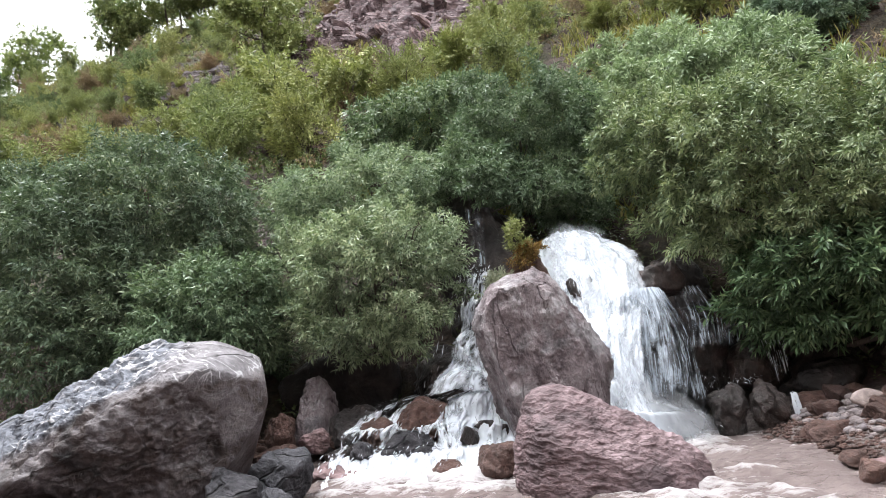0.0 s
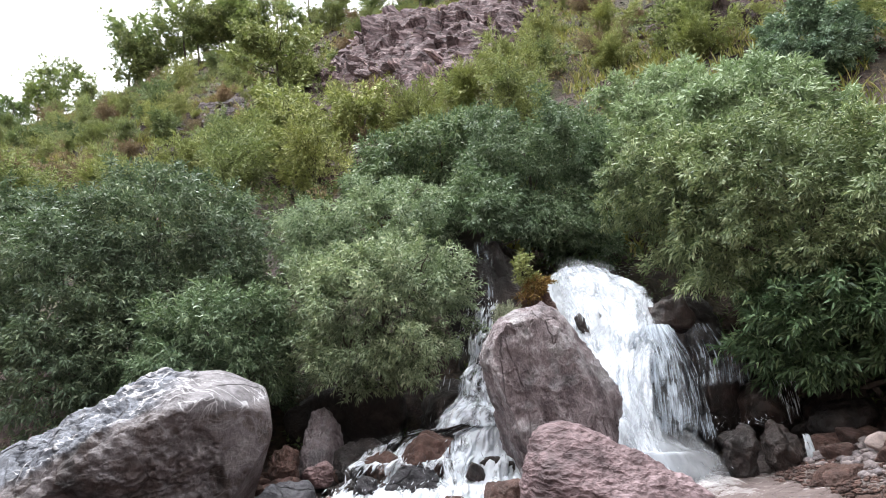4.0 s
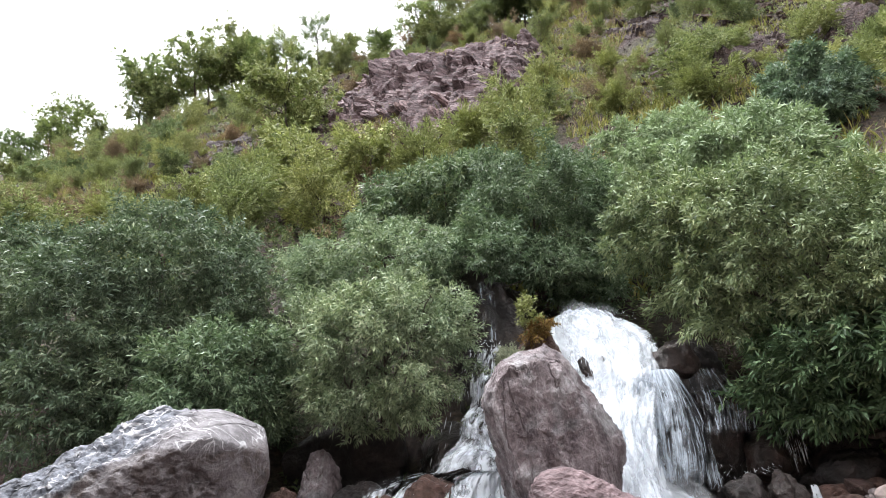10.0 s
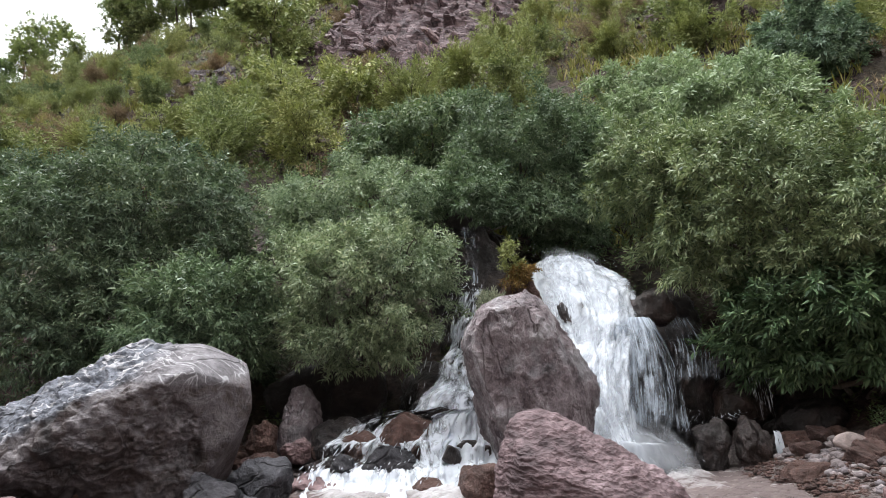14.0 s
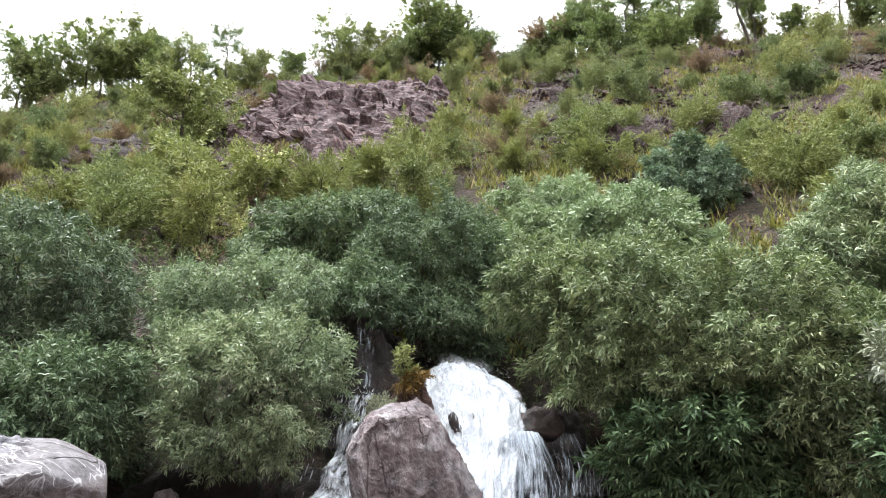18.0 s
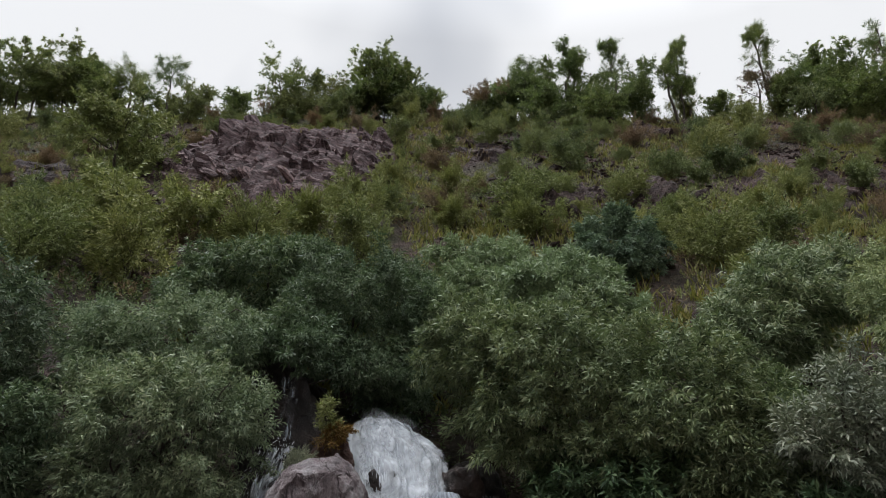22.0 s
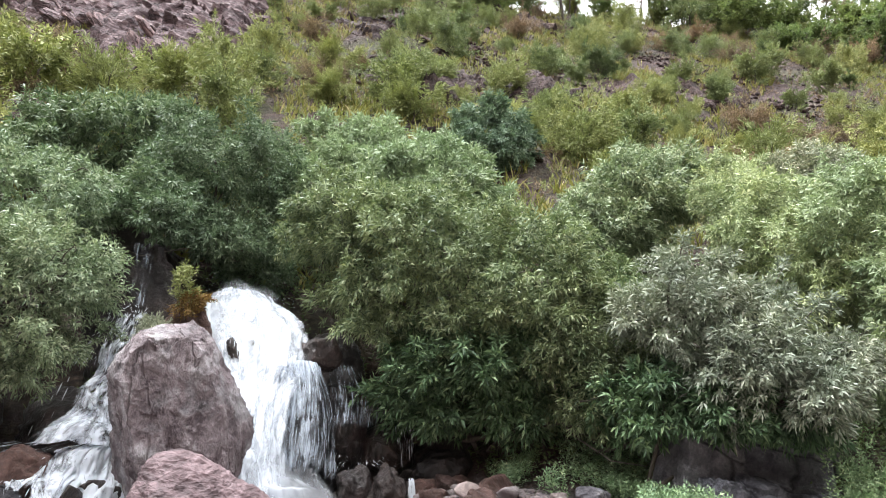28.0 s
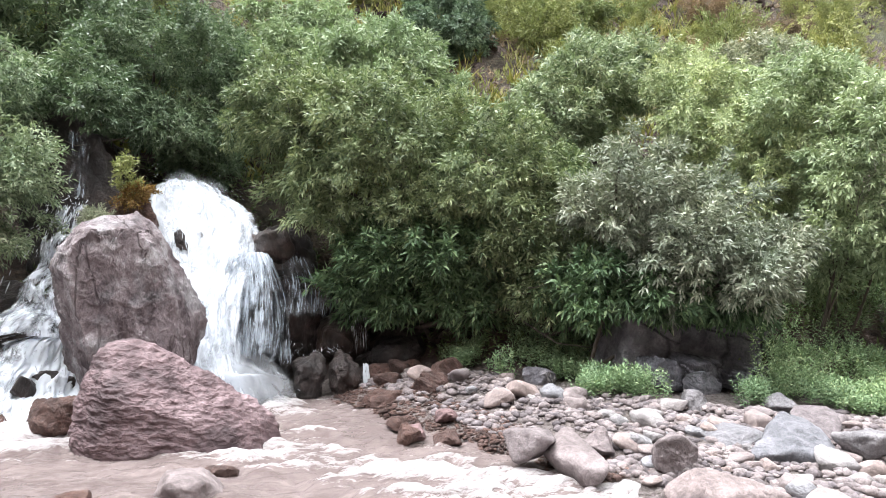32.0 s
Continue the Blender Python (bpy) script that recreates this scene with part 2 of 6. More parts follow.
def white_water(name, across=24.0, along=2.4, tint=(0.8, 0.84, 0.89), sheer=0.0, edge=(0.46, 0.66), torn=True, share=0.6):
    """Aerated falling water: bright, scattering, drawn into streaks along its flow and torn open where it thins."""
    n = Nodes(name)
    flow = n.add("Attribute")
    flow.attribute_name = "flow"
    v = n.add("Mapping", Vector=flow.outputs["Vector"], Scale=(across, along, 1)).outputs[0]
    w = n.add("Mapping", Vector=flow.outputs["Vector"], Scale=(6, 2.6, 1)).outputs[0]
    streak, clump = n.noise(v, 1.0, 4, 0.6, 0.3), n.noise(w, 1.0, 5, 0.65, 0.8)
    both = n.maths("ADD", n.maths("MULTIPLY", streak, share), n.maths("MULTIPLY", clump, 1 - share))
    n.put(n.bsdf, "Base Color", n.ramp(both, [(0.3, tuple(0.86 * c for c in tint)), (0.55, tint)]))
    n.put(n.bsdf, "Roughness", 0.55)
    n.bump(both, 0.28, 0.05)
    tr = n.add("BsdfTranslucent", Color=(*tint, 1))
    m1 = n.add("MixShader", Fac=0.3)
    n.t.links.new(n.bsdf.outputs[0], m1.inputs[1])
    n.t.links.new(tr.outputs[0], m1.inputs[2])
    if torn:
        core = n.add("Attribute")
        core.attribute_name = "core"
        m2 = n.add("MixShader", Fac=n.ramp(n.maths("ADD", both, core.outputs["Fac"]), [(edge[0], 0.0), (edge[1], 1.0 - sheer)]))
        n.t.links.new(n.add("BsdfTransparent").outputs[0], m2.inputs[1])
        n.t.links.new(m1.outputs[0], m2.inputs[2])
        m1 = m2
    elif sheer:
        thin = n.add("MixShader", Fac=1 - sheer)
        n.t.links.new(n.add("BsdfTransparent").outputs[0], thin.inputs[1])
        n.t.links.new(m1.outputs[0], thin.inputs[2])
        m1 = thin
    n.t.links.new(m1.outputs[0], n.out.inputs["Surface"])
    return n.mat


SOIL = ground_material()
STREAM = stream_material()
FOAM = white_water("falling_water", 12, 2.0, share=0.4, edge=(0.42, 0.7))
TORN = white_water("broken_falling_water", 13, 6.0, edge=(0.48, 0.6), share=0.42)
STRAND = white_water("water_strands", 34, 1.7, tint=(0.5, 0.555, 0.62), edge=(0.5, 0.68))
MIST = white_water("spray_mist", 3, 2, sheer=0.55, edge=(0.3, 0.9))
DROPS = white_water("flying_water", sheer=0.4, torn=False)


def veined_boulder_material():
    """Blue-grey stone laced with pale veins above a broken brown face, its shade darkened into the colour."""
    n = Nodes("veined_blue_grey_rock")
    v = n.coords((1, 1, 1))
    w = n.coords((1.0, 1.4, 1.6))
    big, mid, fine = n.noise(v, 0.9, 5, 0.6, 0.6), n.noise(w, 5.0, 8, 0.66, 0.2), n.noise(v, 30, 6, 0.7)
    col = n.ramp(mid, [(0.32, (0.028, 0.03, 0.038)), (0.5, (0.085, 0.091, 0.112)), (0.68, (0.18, 0.19, 0.222))])
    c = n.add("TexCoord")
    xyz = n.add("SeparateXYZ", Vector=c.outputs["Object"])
    # front face below a slanting edge: browner stone, with its shade painted in
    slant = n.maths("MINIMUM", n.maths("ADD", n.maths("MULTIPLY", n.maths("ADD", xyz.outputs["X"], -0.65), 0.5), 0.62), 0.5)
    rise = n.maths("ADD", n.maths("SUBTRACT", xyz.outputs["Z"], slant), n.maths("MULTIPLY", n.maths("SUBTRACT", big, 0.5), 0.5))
    brown_shade = n.ramp(rise, [(0.0, 0.92), (0.09, 0.0)])
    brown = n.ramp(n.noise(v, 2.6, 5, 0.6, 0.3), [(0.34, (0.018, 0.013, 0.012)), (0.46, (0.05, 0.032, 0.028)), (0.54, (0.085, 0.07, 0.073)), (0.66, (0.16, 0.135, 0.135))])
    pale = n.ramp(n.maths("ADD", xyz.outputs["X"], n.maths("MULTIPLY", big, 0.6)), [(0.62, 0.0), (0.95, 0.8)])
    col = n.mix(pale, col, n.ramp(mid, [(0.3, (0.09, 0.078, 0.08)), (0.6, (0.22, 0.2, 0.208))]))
    col = n.mix(brown_shade, col, brown)
    lace = n.maths("ABSOLUTE", n.maths("SUBTRACT", n.noise(w, 2.0, 2, 0.5, 1.6), 0.5))
    lines = n.ramp(lace, [(0.0, 1.0), (0.014, 0.7), (0.034, 0.0)])
    where = n.maths("MULTIPLY", n.ramp(n.noise(v, 1.2, 3), [(0.38, 0.0), (0.5, 1.0)]), n.ramp(brown_shade, [(0.0, 1.0), (0.6, 0.15)]))
    col = n.mix(n.maths("MULTIPLY", lines, where), col, (0.46, 0.45, 0.46))
    col = n.mix(0.5, col, n.ramp(fine, [(0.3, (0.4, 0.4, 0.4)), (0.7, (1.3, 1.3, 1.3))]), "MULTIPLY")
    crack = n.maths("MAXIMUM", n.joints(v, 0.8, 0.02), n.ramp(n.noise(v, 1.1, 2), [(0.46, 0.0), (0.54, 1.0)]))
    col = n.mix(1.0, col, n.ramp(crack, [(0.0, (0.5, 0.48, 0.48)), (1.0, (1.0, 1.0, 1.0))]), "MULTIPLY")
    n.put(n.bsdf, "Base Color", col)
    n.put(n.bsdf, "Roughness", 0.6)
    n.put(n.bsdf, "Specular IOR Level", 0.4)
    n.bump(n.maths("ADD", n.maths("MULTIPLY", crack, 0.3), n.maths("ADD", n.noise(v, 4.0, 4, 0.55), n.maths("MULTIPLY", fine, 0.22))), 0.9, 0.1)
    return n.mat


def tall_boulder_material():
    """Mauve-brown stone with grey and ochre streaks down its bedding and pale worn patches."""
    n = Nodes("mauve_brown_rock")
    c = n.add("TexCoord")
    m = n.add("Mapping", Vector=c.outputs["Object"], Rotation=(0.2, 0.55, 0.3), Scale=(1.6, 1.6, 0.9))
    v, w = n.coords(), m.outputs[0]
    streak, big, fine = n.noise(w, 2.4, 7, 0.7, 0.2), n.noise(v, 2.3, 5, 0.6, 0.5), n.noise(v, 22, 7, 0.72)
    col = n.ramp(streak, [(0.36, (0.09, 0.069, 0.074)), (0.45, (0.175, 0.14, 0.147)), (0.54, (0.255, 0.212, 0.22)), (0.64, (0.41, 0.38, 0.39))])
    col = n.mix(n.ramp(big, [(0.5, 0.0), (0.62, 0.6)]), col, n.ramp(streak, [(0.35, (0.17, 0.163, 0.173)), (0.65, (0.43, 0.42, 0.43))]))
    crack = n.maths("MAXIMUM", n.joints(n.add("Mapping", Vector=c.outputs["Object"], Rotation=(0.2, 0.4, 0.2), Scale=(1.5, 1.5, 0.45)).outputs[0], 1.0, 0.02), n.ramp(n.noise(v, 1.4, 2), [(0.46, 0.0), (0.54, 1.0)]))
    col = n.mix(1.0, col, n.ramp(crack, [(0.0, (0.55, 0.52, 0.52)), (1.0, (1.0, 1.0, 1.0))]), "MULTIPLY")
    col = n.mix(0.55, col, n.ramp(fine, [(0.3, (0.45, 0.45, 0.45)), (0.7, (1.28, 1.25, 1.22))]), "MULTIPLY")
    n.put(n.bsdf, "Base Color", col)
    n.put(n.bsdf, "Roughness", 0.75)
    n.put(n.bsdf, "Specular IOR Level", 0.3)
    n.bump(n.maths("ADD", n.maths("ADD", streak, n.maths("MULTIPLY", crack, 0.25)), n.maths("MULTIPLY", fine, 0.3)), 1.0, 0.13)
    return n.mat


def red_boulder_material():
    """Pinkish red-brown stone with a pebbly, wavy skin, darker in its hollows."""
    n = Nodes("red_brown_rock")
    v = n.coords((1.0, 1.0, 1.9))
    big, fine = n.noise(n.coords(), 1.8, 5, 0.6, 0.4), n.noise(n.coords(), 40, 5, 0.7)
    wavy = n.noise(v, 13, 2, 0.45, 0.5)
    col = n.ramp(big, [(0.36, (0.075, 0.049, 0.05)), (0.5, (0.178, 0.122, 0.122)), (0.66, (0.305, 0.224, 0.224))])
    col = n.mix(0.6, col, n.ramp(wavy, [(0.36, (0.5, 0.48, 0.48)), (0.62, (1.18, 1.17, 1.17))]), "MULTIPLY")
    col = n.mix(0.4, col, n.ramp(fine, [(0.3, (0.5, 0.5, 0.5)), (0.7, (1.25, 1.25, 1.25))]), "MULTIPLY")
    ob = n.add("ObjectInfo")
    col = n.mix(1.0, col, n.ramp(ob.outputs["Random"], [(0.0, (0.8, 0.8, 0.84)), (1.0, (1.12, 1.06, 1.04))]), "MULTIPLY")
    n.put(n.bsdf, "Base Color", col)
    n.put(n.bsdf, "Roughness", 0.72)
    n.put(n.bsdf, "Specular IOR Level", 0.35)
    n.bump(n.maths("ADD", wavy, n.maths("MULTIPLY", fine, 0.12)), 0.7, 0.04)
    return n.mat


ROCK_RED = red_boulder_material()
ROCK_TALL = tall_boulder_material()
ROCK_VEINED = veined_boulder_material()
ROCK_GREY = rock_material("veined_grey_rock", (0.065, 0.063, 0.07), (0.17, 0.168, 0.185), (0.33, 0.325, 0.345), vein=(0.5, 0.47, 0.47), vein_scale=2.2, grain=1.1)
# wet rock by the falls; its near-black tone also paints shade under the willow
ROCK_WET_SHADED = rock_material("wet_shaded_dark_rock", (0.012, 0.01, 0.009), (0.038, 0.027, 0.024), (0.1, 0.07, 0.06), wet=True, grain=1.6)
ROCK_BROWN = rock_material("damp_brown_rock", (0.05, 0.03, 0.025), (0.14, 0.085, 0.07), (0.26, 0.17, 0.145), rough=0.55, grain=1.8)
ROCK_PINK = rock_material("purple_shale", (0.042, 0.028, 0.031), (0.155, 0.106, 0.112), (0.41, 0.32, 0.325), grain=0.9, strata=(0.6, 1, 3.0), bump=1.0, joints=1.3)
SHALE_DARK = rock_material("dark_brown_shale", (0.022, 0.014, 0.013), (0.08, 0.052, 0.048), (0.19, 0.135, 0.125), grain=1.4, strata=(0.6, 1, 3.0), bump=1.0, joints=2.2)
PEBBLE = rock_material("pale_river_stone", (0.13, 0.113, 0.113), (0.255, 0.225, 0.224), (0.4, 0.365, 0.364), grain=2.2, bump=0.5)
JOINTED = rock_material("jointed_blue_grey_rock", (0.085, 0.086, 0.1), (0.215, 0.214, 0.238), (0.38, 0.378, 0.4), rough=0.6, grain=1.9, joints=0.6)
ROCK_DARK = rock_material("dark_blue_grey_rock", (0.022, 0.022, 0.026), (0.062, 0.06, 0.067), (0.15, 0.145, 0.155), rough=0.6, grain=1.9, joints=1.5)
STONE_GREY = rock_material("pale_grey_stone", (0.16, 0.163, 0.172), (0.3, 0.302, 0.315), (0.44, 0.44, 0.45), grain=1.5)
WILLOW = leaf_material("willow_leaves", (0.045, 0.078, 0.044), (0.158, 0.224, 0.13), (0.28, 0.35, 0.225), tone=0.9)
WILLOW_DARK = leaf_material("dark_willow_leaves", (0.034, 0.06, 0.036), (0.11, 0.17, 0.105), (0.22, 0.295, 0.215), tone=0.95)
WILLOW_SILVER = leaf_material("silvery_willow_leaves", (0.11, 0.145, 0.105), (0.26, 0.315, 0.25), (0.46, 0.51, 0.44), 0.12, tone=0.75)
WILLOW_LIGHT = leaf_material("light_willow_leaves", (0.11, 0.16, 0.09), (0.268, 0.345, 0.212), (0.41, 0.495, 0.335), tone=0.94)
BUSH_GREEN = leaf_material("green_bush_leaves", (0.082, 0.116, 0.05), (0.205, 0.262, 0.12), (0.35, 0.41, 0.21), rough=0.65, tone=0.8)
BUSH_LIME = leaf_material("yellow_green_bush_leaves", (0.115, 0.146, 0.056), (0.262, 0.31, 0.132), (0.42, 0.47, 0.24), rough=0.65, tone=0.8)
BUSH_DRY = leaf_material("dry_bush_leaves", (0.11, 0.08, 0.06), (0.24, 0.185, 0.135), (0.4, 0.32, 0.23), 0.2, 0.7, tone=0.75)
BUSH_DARK = leaf_material("dark_bush_leaves", (0.05, 0.075, 0.034), (0.135, 0.18, 0.085), (0.24, 0.3, 0.16), 0.25, 0.55, tone=0.75)
GRASS = leaf_material("hill_grass", (0.1, 0.12, 0.035), (0.24, 0.25, 0.09), (0.42, 0.38, 0.19), 0.3, 0.7, tone=0.75)
HERBS = leaf_material("bank_herbs", (0.06, 0.105, 0.06), (0.15, 0.235, 0.14), (0.3, 0.39, 0.25), 0.15, 0.55, tone=1.25)
WILLOW_PALE = leaf_material("pale_willow_leaves", (0.072, 0.12, 0.074), (0.238, 0.317, 0.204), (0.41, 0.485, 0.36), tone=0.85)
WILLOW_DEEP = leaf_material("deep_green_willow_leaves", (0.022, 0.045, 0.025), (0.07, 0.125, 0.068), (0.18, 0.265, 0.15), tone=1.2)
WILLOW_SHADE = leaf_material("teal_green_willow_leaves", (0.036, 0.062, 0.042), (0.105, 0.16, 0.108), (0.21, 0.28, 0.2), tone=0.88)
ROUND_LEAF = leaf_material("blue_green_bush_leaves", (0.05, 0.08, 0.055), (0.14, 0.2, 0.14), (0.27, 0.34, 0.25), tone=1.1)
RIDGE_LEAF = leaf_material("ridge_tree_leaves", (0.07, 0.1, 0.045), (0.19, 0.25, 0.11), (0.3, 0.37, 0.19), 0.42, 0.55, tone=0.68)
RUST = leaf_material("rust_leaves", (0.1, 0.06, 0.02), (0.24, 0.15, 0.05), (0.36, 0.3, 0.1), 0.2, 0.6, tone=0.75)
BARK = bark_material("grey_bark", (0.035, 0.028, 0.022), (0.14, 0.115, 0.095))


# ---- building blocks ----
def mesh_of(name, verts, faces, material, smooth=False):
    """A mesh from arrays: verts (n, 3), faces (m, 3 or 4)."""
    verts, faces = np.asarray(verts, dtype=np.float32), np.asarray(faces, dtype=np.int32)
    me = bpy.data.meshes.new(name)
    k = faces.shape[1]
    me.vertices.add(len(verts))
    me.vertices.foreach_set("co", verts.ravel())
    me.loops.add(faces.size)
    me.loops.foreach_set("vertex_index", faces.ravel())
    me.polygons.add(len(faces))
    me.polygons.foreach_set("loop_start", np.arange(0, faces.size, k, dtype=np.int32))
    me.polygons.foreach_set("use_smooth", np.full(len(faces), smooth))
    me.update(calc_edges=True)
    me.materials.append(material)
    return me


def part(name, me, parent, label=""):
    ob = new(name, me)
    ob.parent = parent
    return tagged(ob, label)


def unit(a):
    return a / np.maximum(np.linalg.norm(a, axis=-1, keepdims=True), 1e-9)


def sprigs(rng, base, axis, length, width, count, shoot, droop=0.3, spread=(30, 78)):
    """Lance-shaped leaves set spirally round short shoots: base and axis (n, 3); one folded diamond a leaf."""
    n = len(base)
    axis = unit(axis)
    side = unit(np.cross(axis, rng.normal(size=(n, 3))))
    other = np.cross(axis, side)
    k = np.arange(count)
    along = (k + 0.5) / count
    turn = 2.4 * k[None, :] + rng.uniform(0, 6.28, (n, 1))
    lean = np.radians(rng.uniform(*spread, (n, count)) * (1.15 - 0.6 * along)[None, :])
    d = (np.cos(lean)[..., None] * axis[:, None] + np.sin(lean)[..., None] * (np.cos(turn)[..., None] * side[:, None] + np.sin(turn)[..., None] * other[:, None]))
    size = length * rng.uniform(0.65, 1.15, (n, count, 1)) * rng.uniform(0.8, 1.2, (n, 1, 1))
    wide = width * rng.uniform(0.75, 1.2, (n, count, 1))
    p = base[:, None] + axis[:, None] * (shoot * along[None, :, None])
    d = unit(d + np.array((0, 0, -droop * 0.4)))
    w = unit(np.cross(d, axis[:, None] + 0.5 * rng.normal(size=d.shape)))
    mid = p + d * size * 0.45
    tip = p + unit(d + np.array((0, 0, -droop))) * size
    quad = np.stack([p, mid + w * wide / 2, tip, mid - w * wide / 2], axis=2).reshape(-1, 3)
    return quad, np.arange(len(quad)).reshape(-1, 4)


def along_boughs(rng, start, tip, n, thick):
    """Shoots set along boughs: start and tip (k, 3); bushier at the foot, with more on the upper side."""
    k = len(start)
    d = tip - start
    q = rng.random((k, n, 1)) ** 0.75
    out = unit(rng.normal(size=(k, n, 3)) + np.array((0, 0, 0.45)))
    p = start[:, None] + d[:, None] * q + out * thick * rng.uniform(0.2, 1.0, (k, n, 1)) * (1.1 - 0.75 * q)
    a = unit(d)[:, None] * (0.5 + 0.7 * q) + 0.75 * out + 0.2 * rng.normal(size=(k, n, 3))
    return p.reshape(-1, 3), a.reshape(-1, 3)


def nearest(p, seeds):
    """Index of the seed nearest to each point."""
    return np.concatenate([((q[:, None] - seeds[None]) ** 2).sum(2).argmin(1) for q in np.array_split(p, max(1, len(p) // 1500))])


def lobe_sprigs(rng, lobes, density, seed, clump=0.3):
    """Shoot bases and directions: masses (centre, radii) made of leafy clumps that reach outward, with dark hollows between them and foliage within."""
    bases, axes = [], []
    for i, (c, r) in enumerate(lobes):
        c, r = np.array(c), np.array(r)
        area = (r[0] * r[1] + r[1] * r[2] + r[0] * r[2]) / 3 * 12.6
        k = max(16, int(area / (clump * clump * 0.85)))
        j = np.arange(k) + 0.5
        zc, az = 1 - 2 * j / k, 2.39996 * j + seed
        u = unit(np.stack([np.sqrt(1 - zc * zc) * np.cos(az), np.sqrt(1 - zc * zc) * np.sin(az), zc], 1) + 0.2 * rng.normal(size=(k, 3)))
        u = u[((u[:, 1] < 0.35) | (rng.random(k) < 0.4)) & ((u[:, 2] > -0.35) | (rng.random(k) < 0.5))]
        m = max(9, int(area / (4.2 * clump * clump) / 1.6))
        mid = unit(rng.normal(size=(m, 3)) + np.array((0, -0.2, 0.15)))
        apart = 0.62 * math.sqrt(12.6 / m)
        near = nearest(u, mid)
        off = np.linalg.norm(u - mid[near], axis=1) / apart
        full = (off < 1.0) | (rng.random(len(u)) < 0.25)
        u, off, near = u[full], off[full], near[full]
        k = len(u)
        rad = (0.7 + 0.34 * np.sqrt(np.maximum(0, 1 - off * off)) + rng.uniform(-0.1, 0.07, k)) * rng.uniform(0.86, 1.08, m)[near]
        tip = c + u * r * rad[:, None]
        keep = np.ones(k, bool)
        for q, (c2, r2) in enumerate(lobes):
            if q != i:
                keep &= (((tip - np.array(c2)) / np.array(r2)) ** 2).sum(1) > 0.55
        u, tip, near = u[keep], tip[keep], near[keep]
        way = unit(u + 0.8 * (u - mid[near]) / apart + np.array((0, -0.1, 0.35)) + 0.3 * rng.normal(size=u.shape))
        start = tip - way * clump * rng.uniform(1.1, 2.1, (len(tip), 1))
        p, a = along_boughs(rng, start, tip, int(density), 0.62 * clump)
        bases.append(p)
        axes.append(a)
        m = int(area * 26)
        w = unit(rng.normal(size=(m, 3)))
        bases.append(c + w * r * rng.uniform(0.25, 0.72, (m, 1)) ** 0.8)
        axes.append(w + 0.5 * rng.normal(size=(m, 3)))
    return np.concatenate(bases), np.concatenate(axes)


def tube(points, radii, sides=7):
    """A tapered limb along some points."""
    pts = [np.array(p, float) for p in points]
    verts, faces = [], []
    for i, (p, r) in enumerate(zip(pts, radii)):
        d = unit(pts[min(i + 1, len(pts) - 1)] - pts[max(i - 1, 0)])
        a = unit(np.cross(d, (0.3, 1, 0.1)))
        b = np.cross(d, a)
        for k in range(sides):
            w = 6.2832 * k / sides
            verts.append(p + r * (math.cos(w) * a + math.sin(w) * b))
    for i in range(len(pts) - 1):
        for k in range(sides):
            q = (k + 1) % sides
            faces.append((i * sides + k, i * sides + q, (i + 1) * sides + q, (i + 1) * sides + k))
    return np.array(verts), np.array(faces)


def limb_path(rng, a, b, sag=0.12, n=6):
    a, b = np.array(a, float), np.array(b, float)
    t = np.linspace(0, 1, n)[:, None]
    bend = np.cumsum(rng.normal(size=(n, 3)), axis=0) * sag * np.linalg.norm(b - a) / n
    return a + (b - a) * t + bend * np.sin(t * 3.14)


def grown(rng, height, width, kind):
    """A tree grown at the origin: paths of its branches, and shoot bases and directions along their outer parts."""
    paths, base, axis = [], [], []
    top = np.array((rng.normal() * 0.05 * height, rng.normal() * 0.05 * height, height * 0.93))
    trunk = limb_path(rng, (0, 0, 0), top, 0.25, 9)
    lo, n, up, reach, leafy = {"round": (0.2, 26, 0.7, 0.56, 0.25), "column": (0.42, 26, 1.1, 0.5, 0.15), "open": (0.3, 15, 1.0, 0.62, 0.5), "palm": (0.62, 11, 0.5, 0.6, 0.3), "bush": (0.05, 20, 1.3, 0.55, 0.2)}[kind]
    for k in range(n):
        t = lo + (1 - lo) * (k + rng.random()) / n
        a = trunk[min(8, int(t * 8))] + (trunk[min(8, int(t * 8) + 1)] - trunk[min(8, int(t * 8))]) * (t * 8 % 1)
        w = rng.uniform(0, 6.283)
        d = unit(np.array((math.cos(w), math.sin(w), up * rng.uniform(0.3, 1.2))))
        size = width * reach * rng.uniform(0.55, 1.15) * (1.0 if kind == "palm" else math.sin(3.14 * (0.18 + 0.72 * t)) ** 0.7)
        p = limb_path(rng, a, a + d * size + np.array((0, 0, 0.12 * size)), 0.35, 6)
        paths.append(p)
        for side in range(6):
            c = p[int(rng.integers(2, 6))]
            e = c + unit(d + 0.8 * rng.normal(size=3)) * size * rng.uniform(0.2, 0.45)
            for q in np.linspace(leafy, 1.0, 5):
                base.append(c + (e - c) * q + rng.normal(size=3) * 0.03 * width)
                axis.append(e - c + 0.4 * rng.normal(size=3) * size * 0.3)
        for q in np.linspace(leafy, 1.0, 8):
            base.append(p[min(5, int(q * 5))] + rng.normal(size=3) * 0.035 * width)
            axis.append(d + 0.5 * rng.normal(size=3))
    return trunk, paths, np.array(base), np.array(axis)


def merge(pieces):
    verts, faces, k = [], [], 0
    for v, f in pieces:
        verts.append(v)
        faces.append(np.asarray(f) + k)
        k += len(v)
    return np.concatenate(verts), np.concatenate(faces)


SPHERES = {}


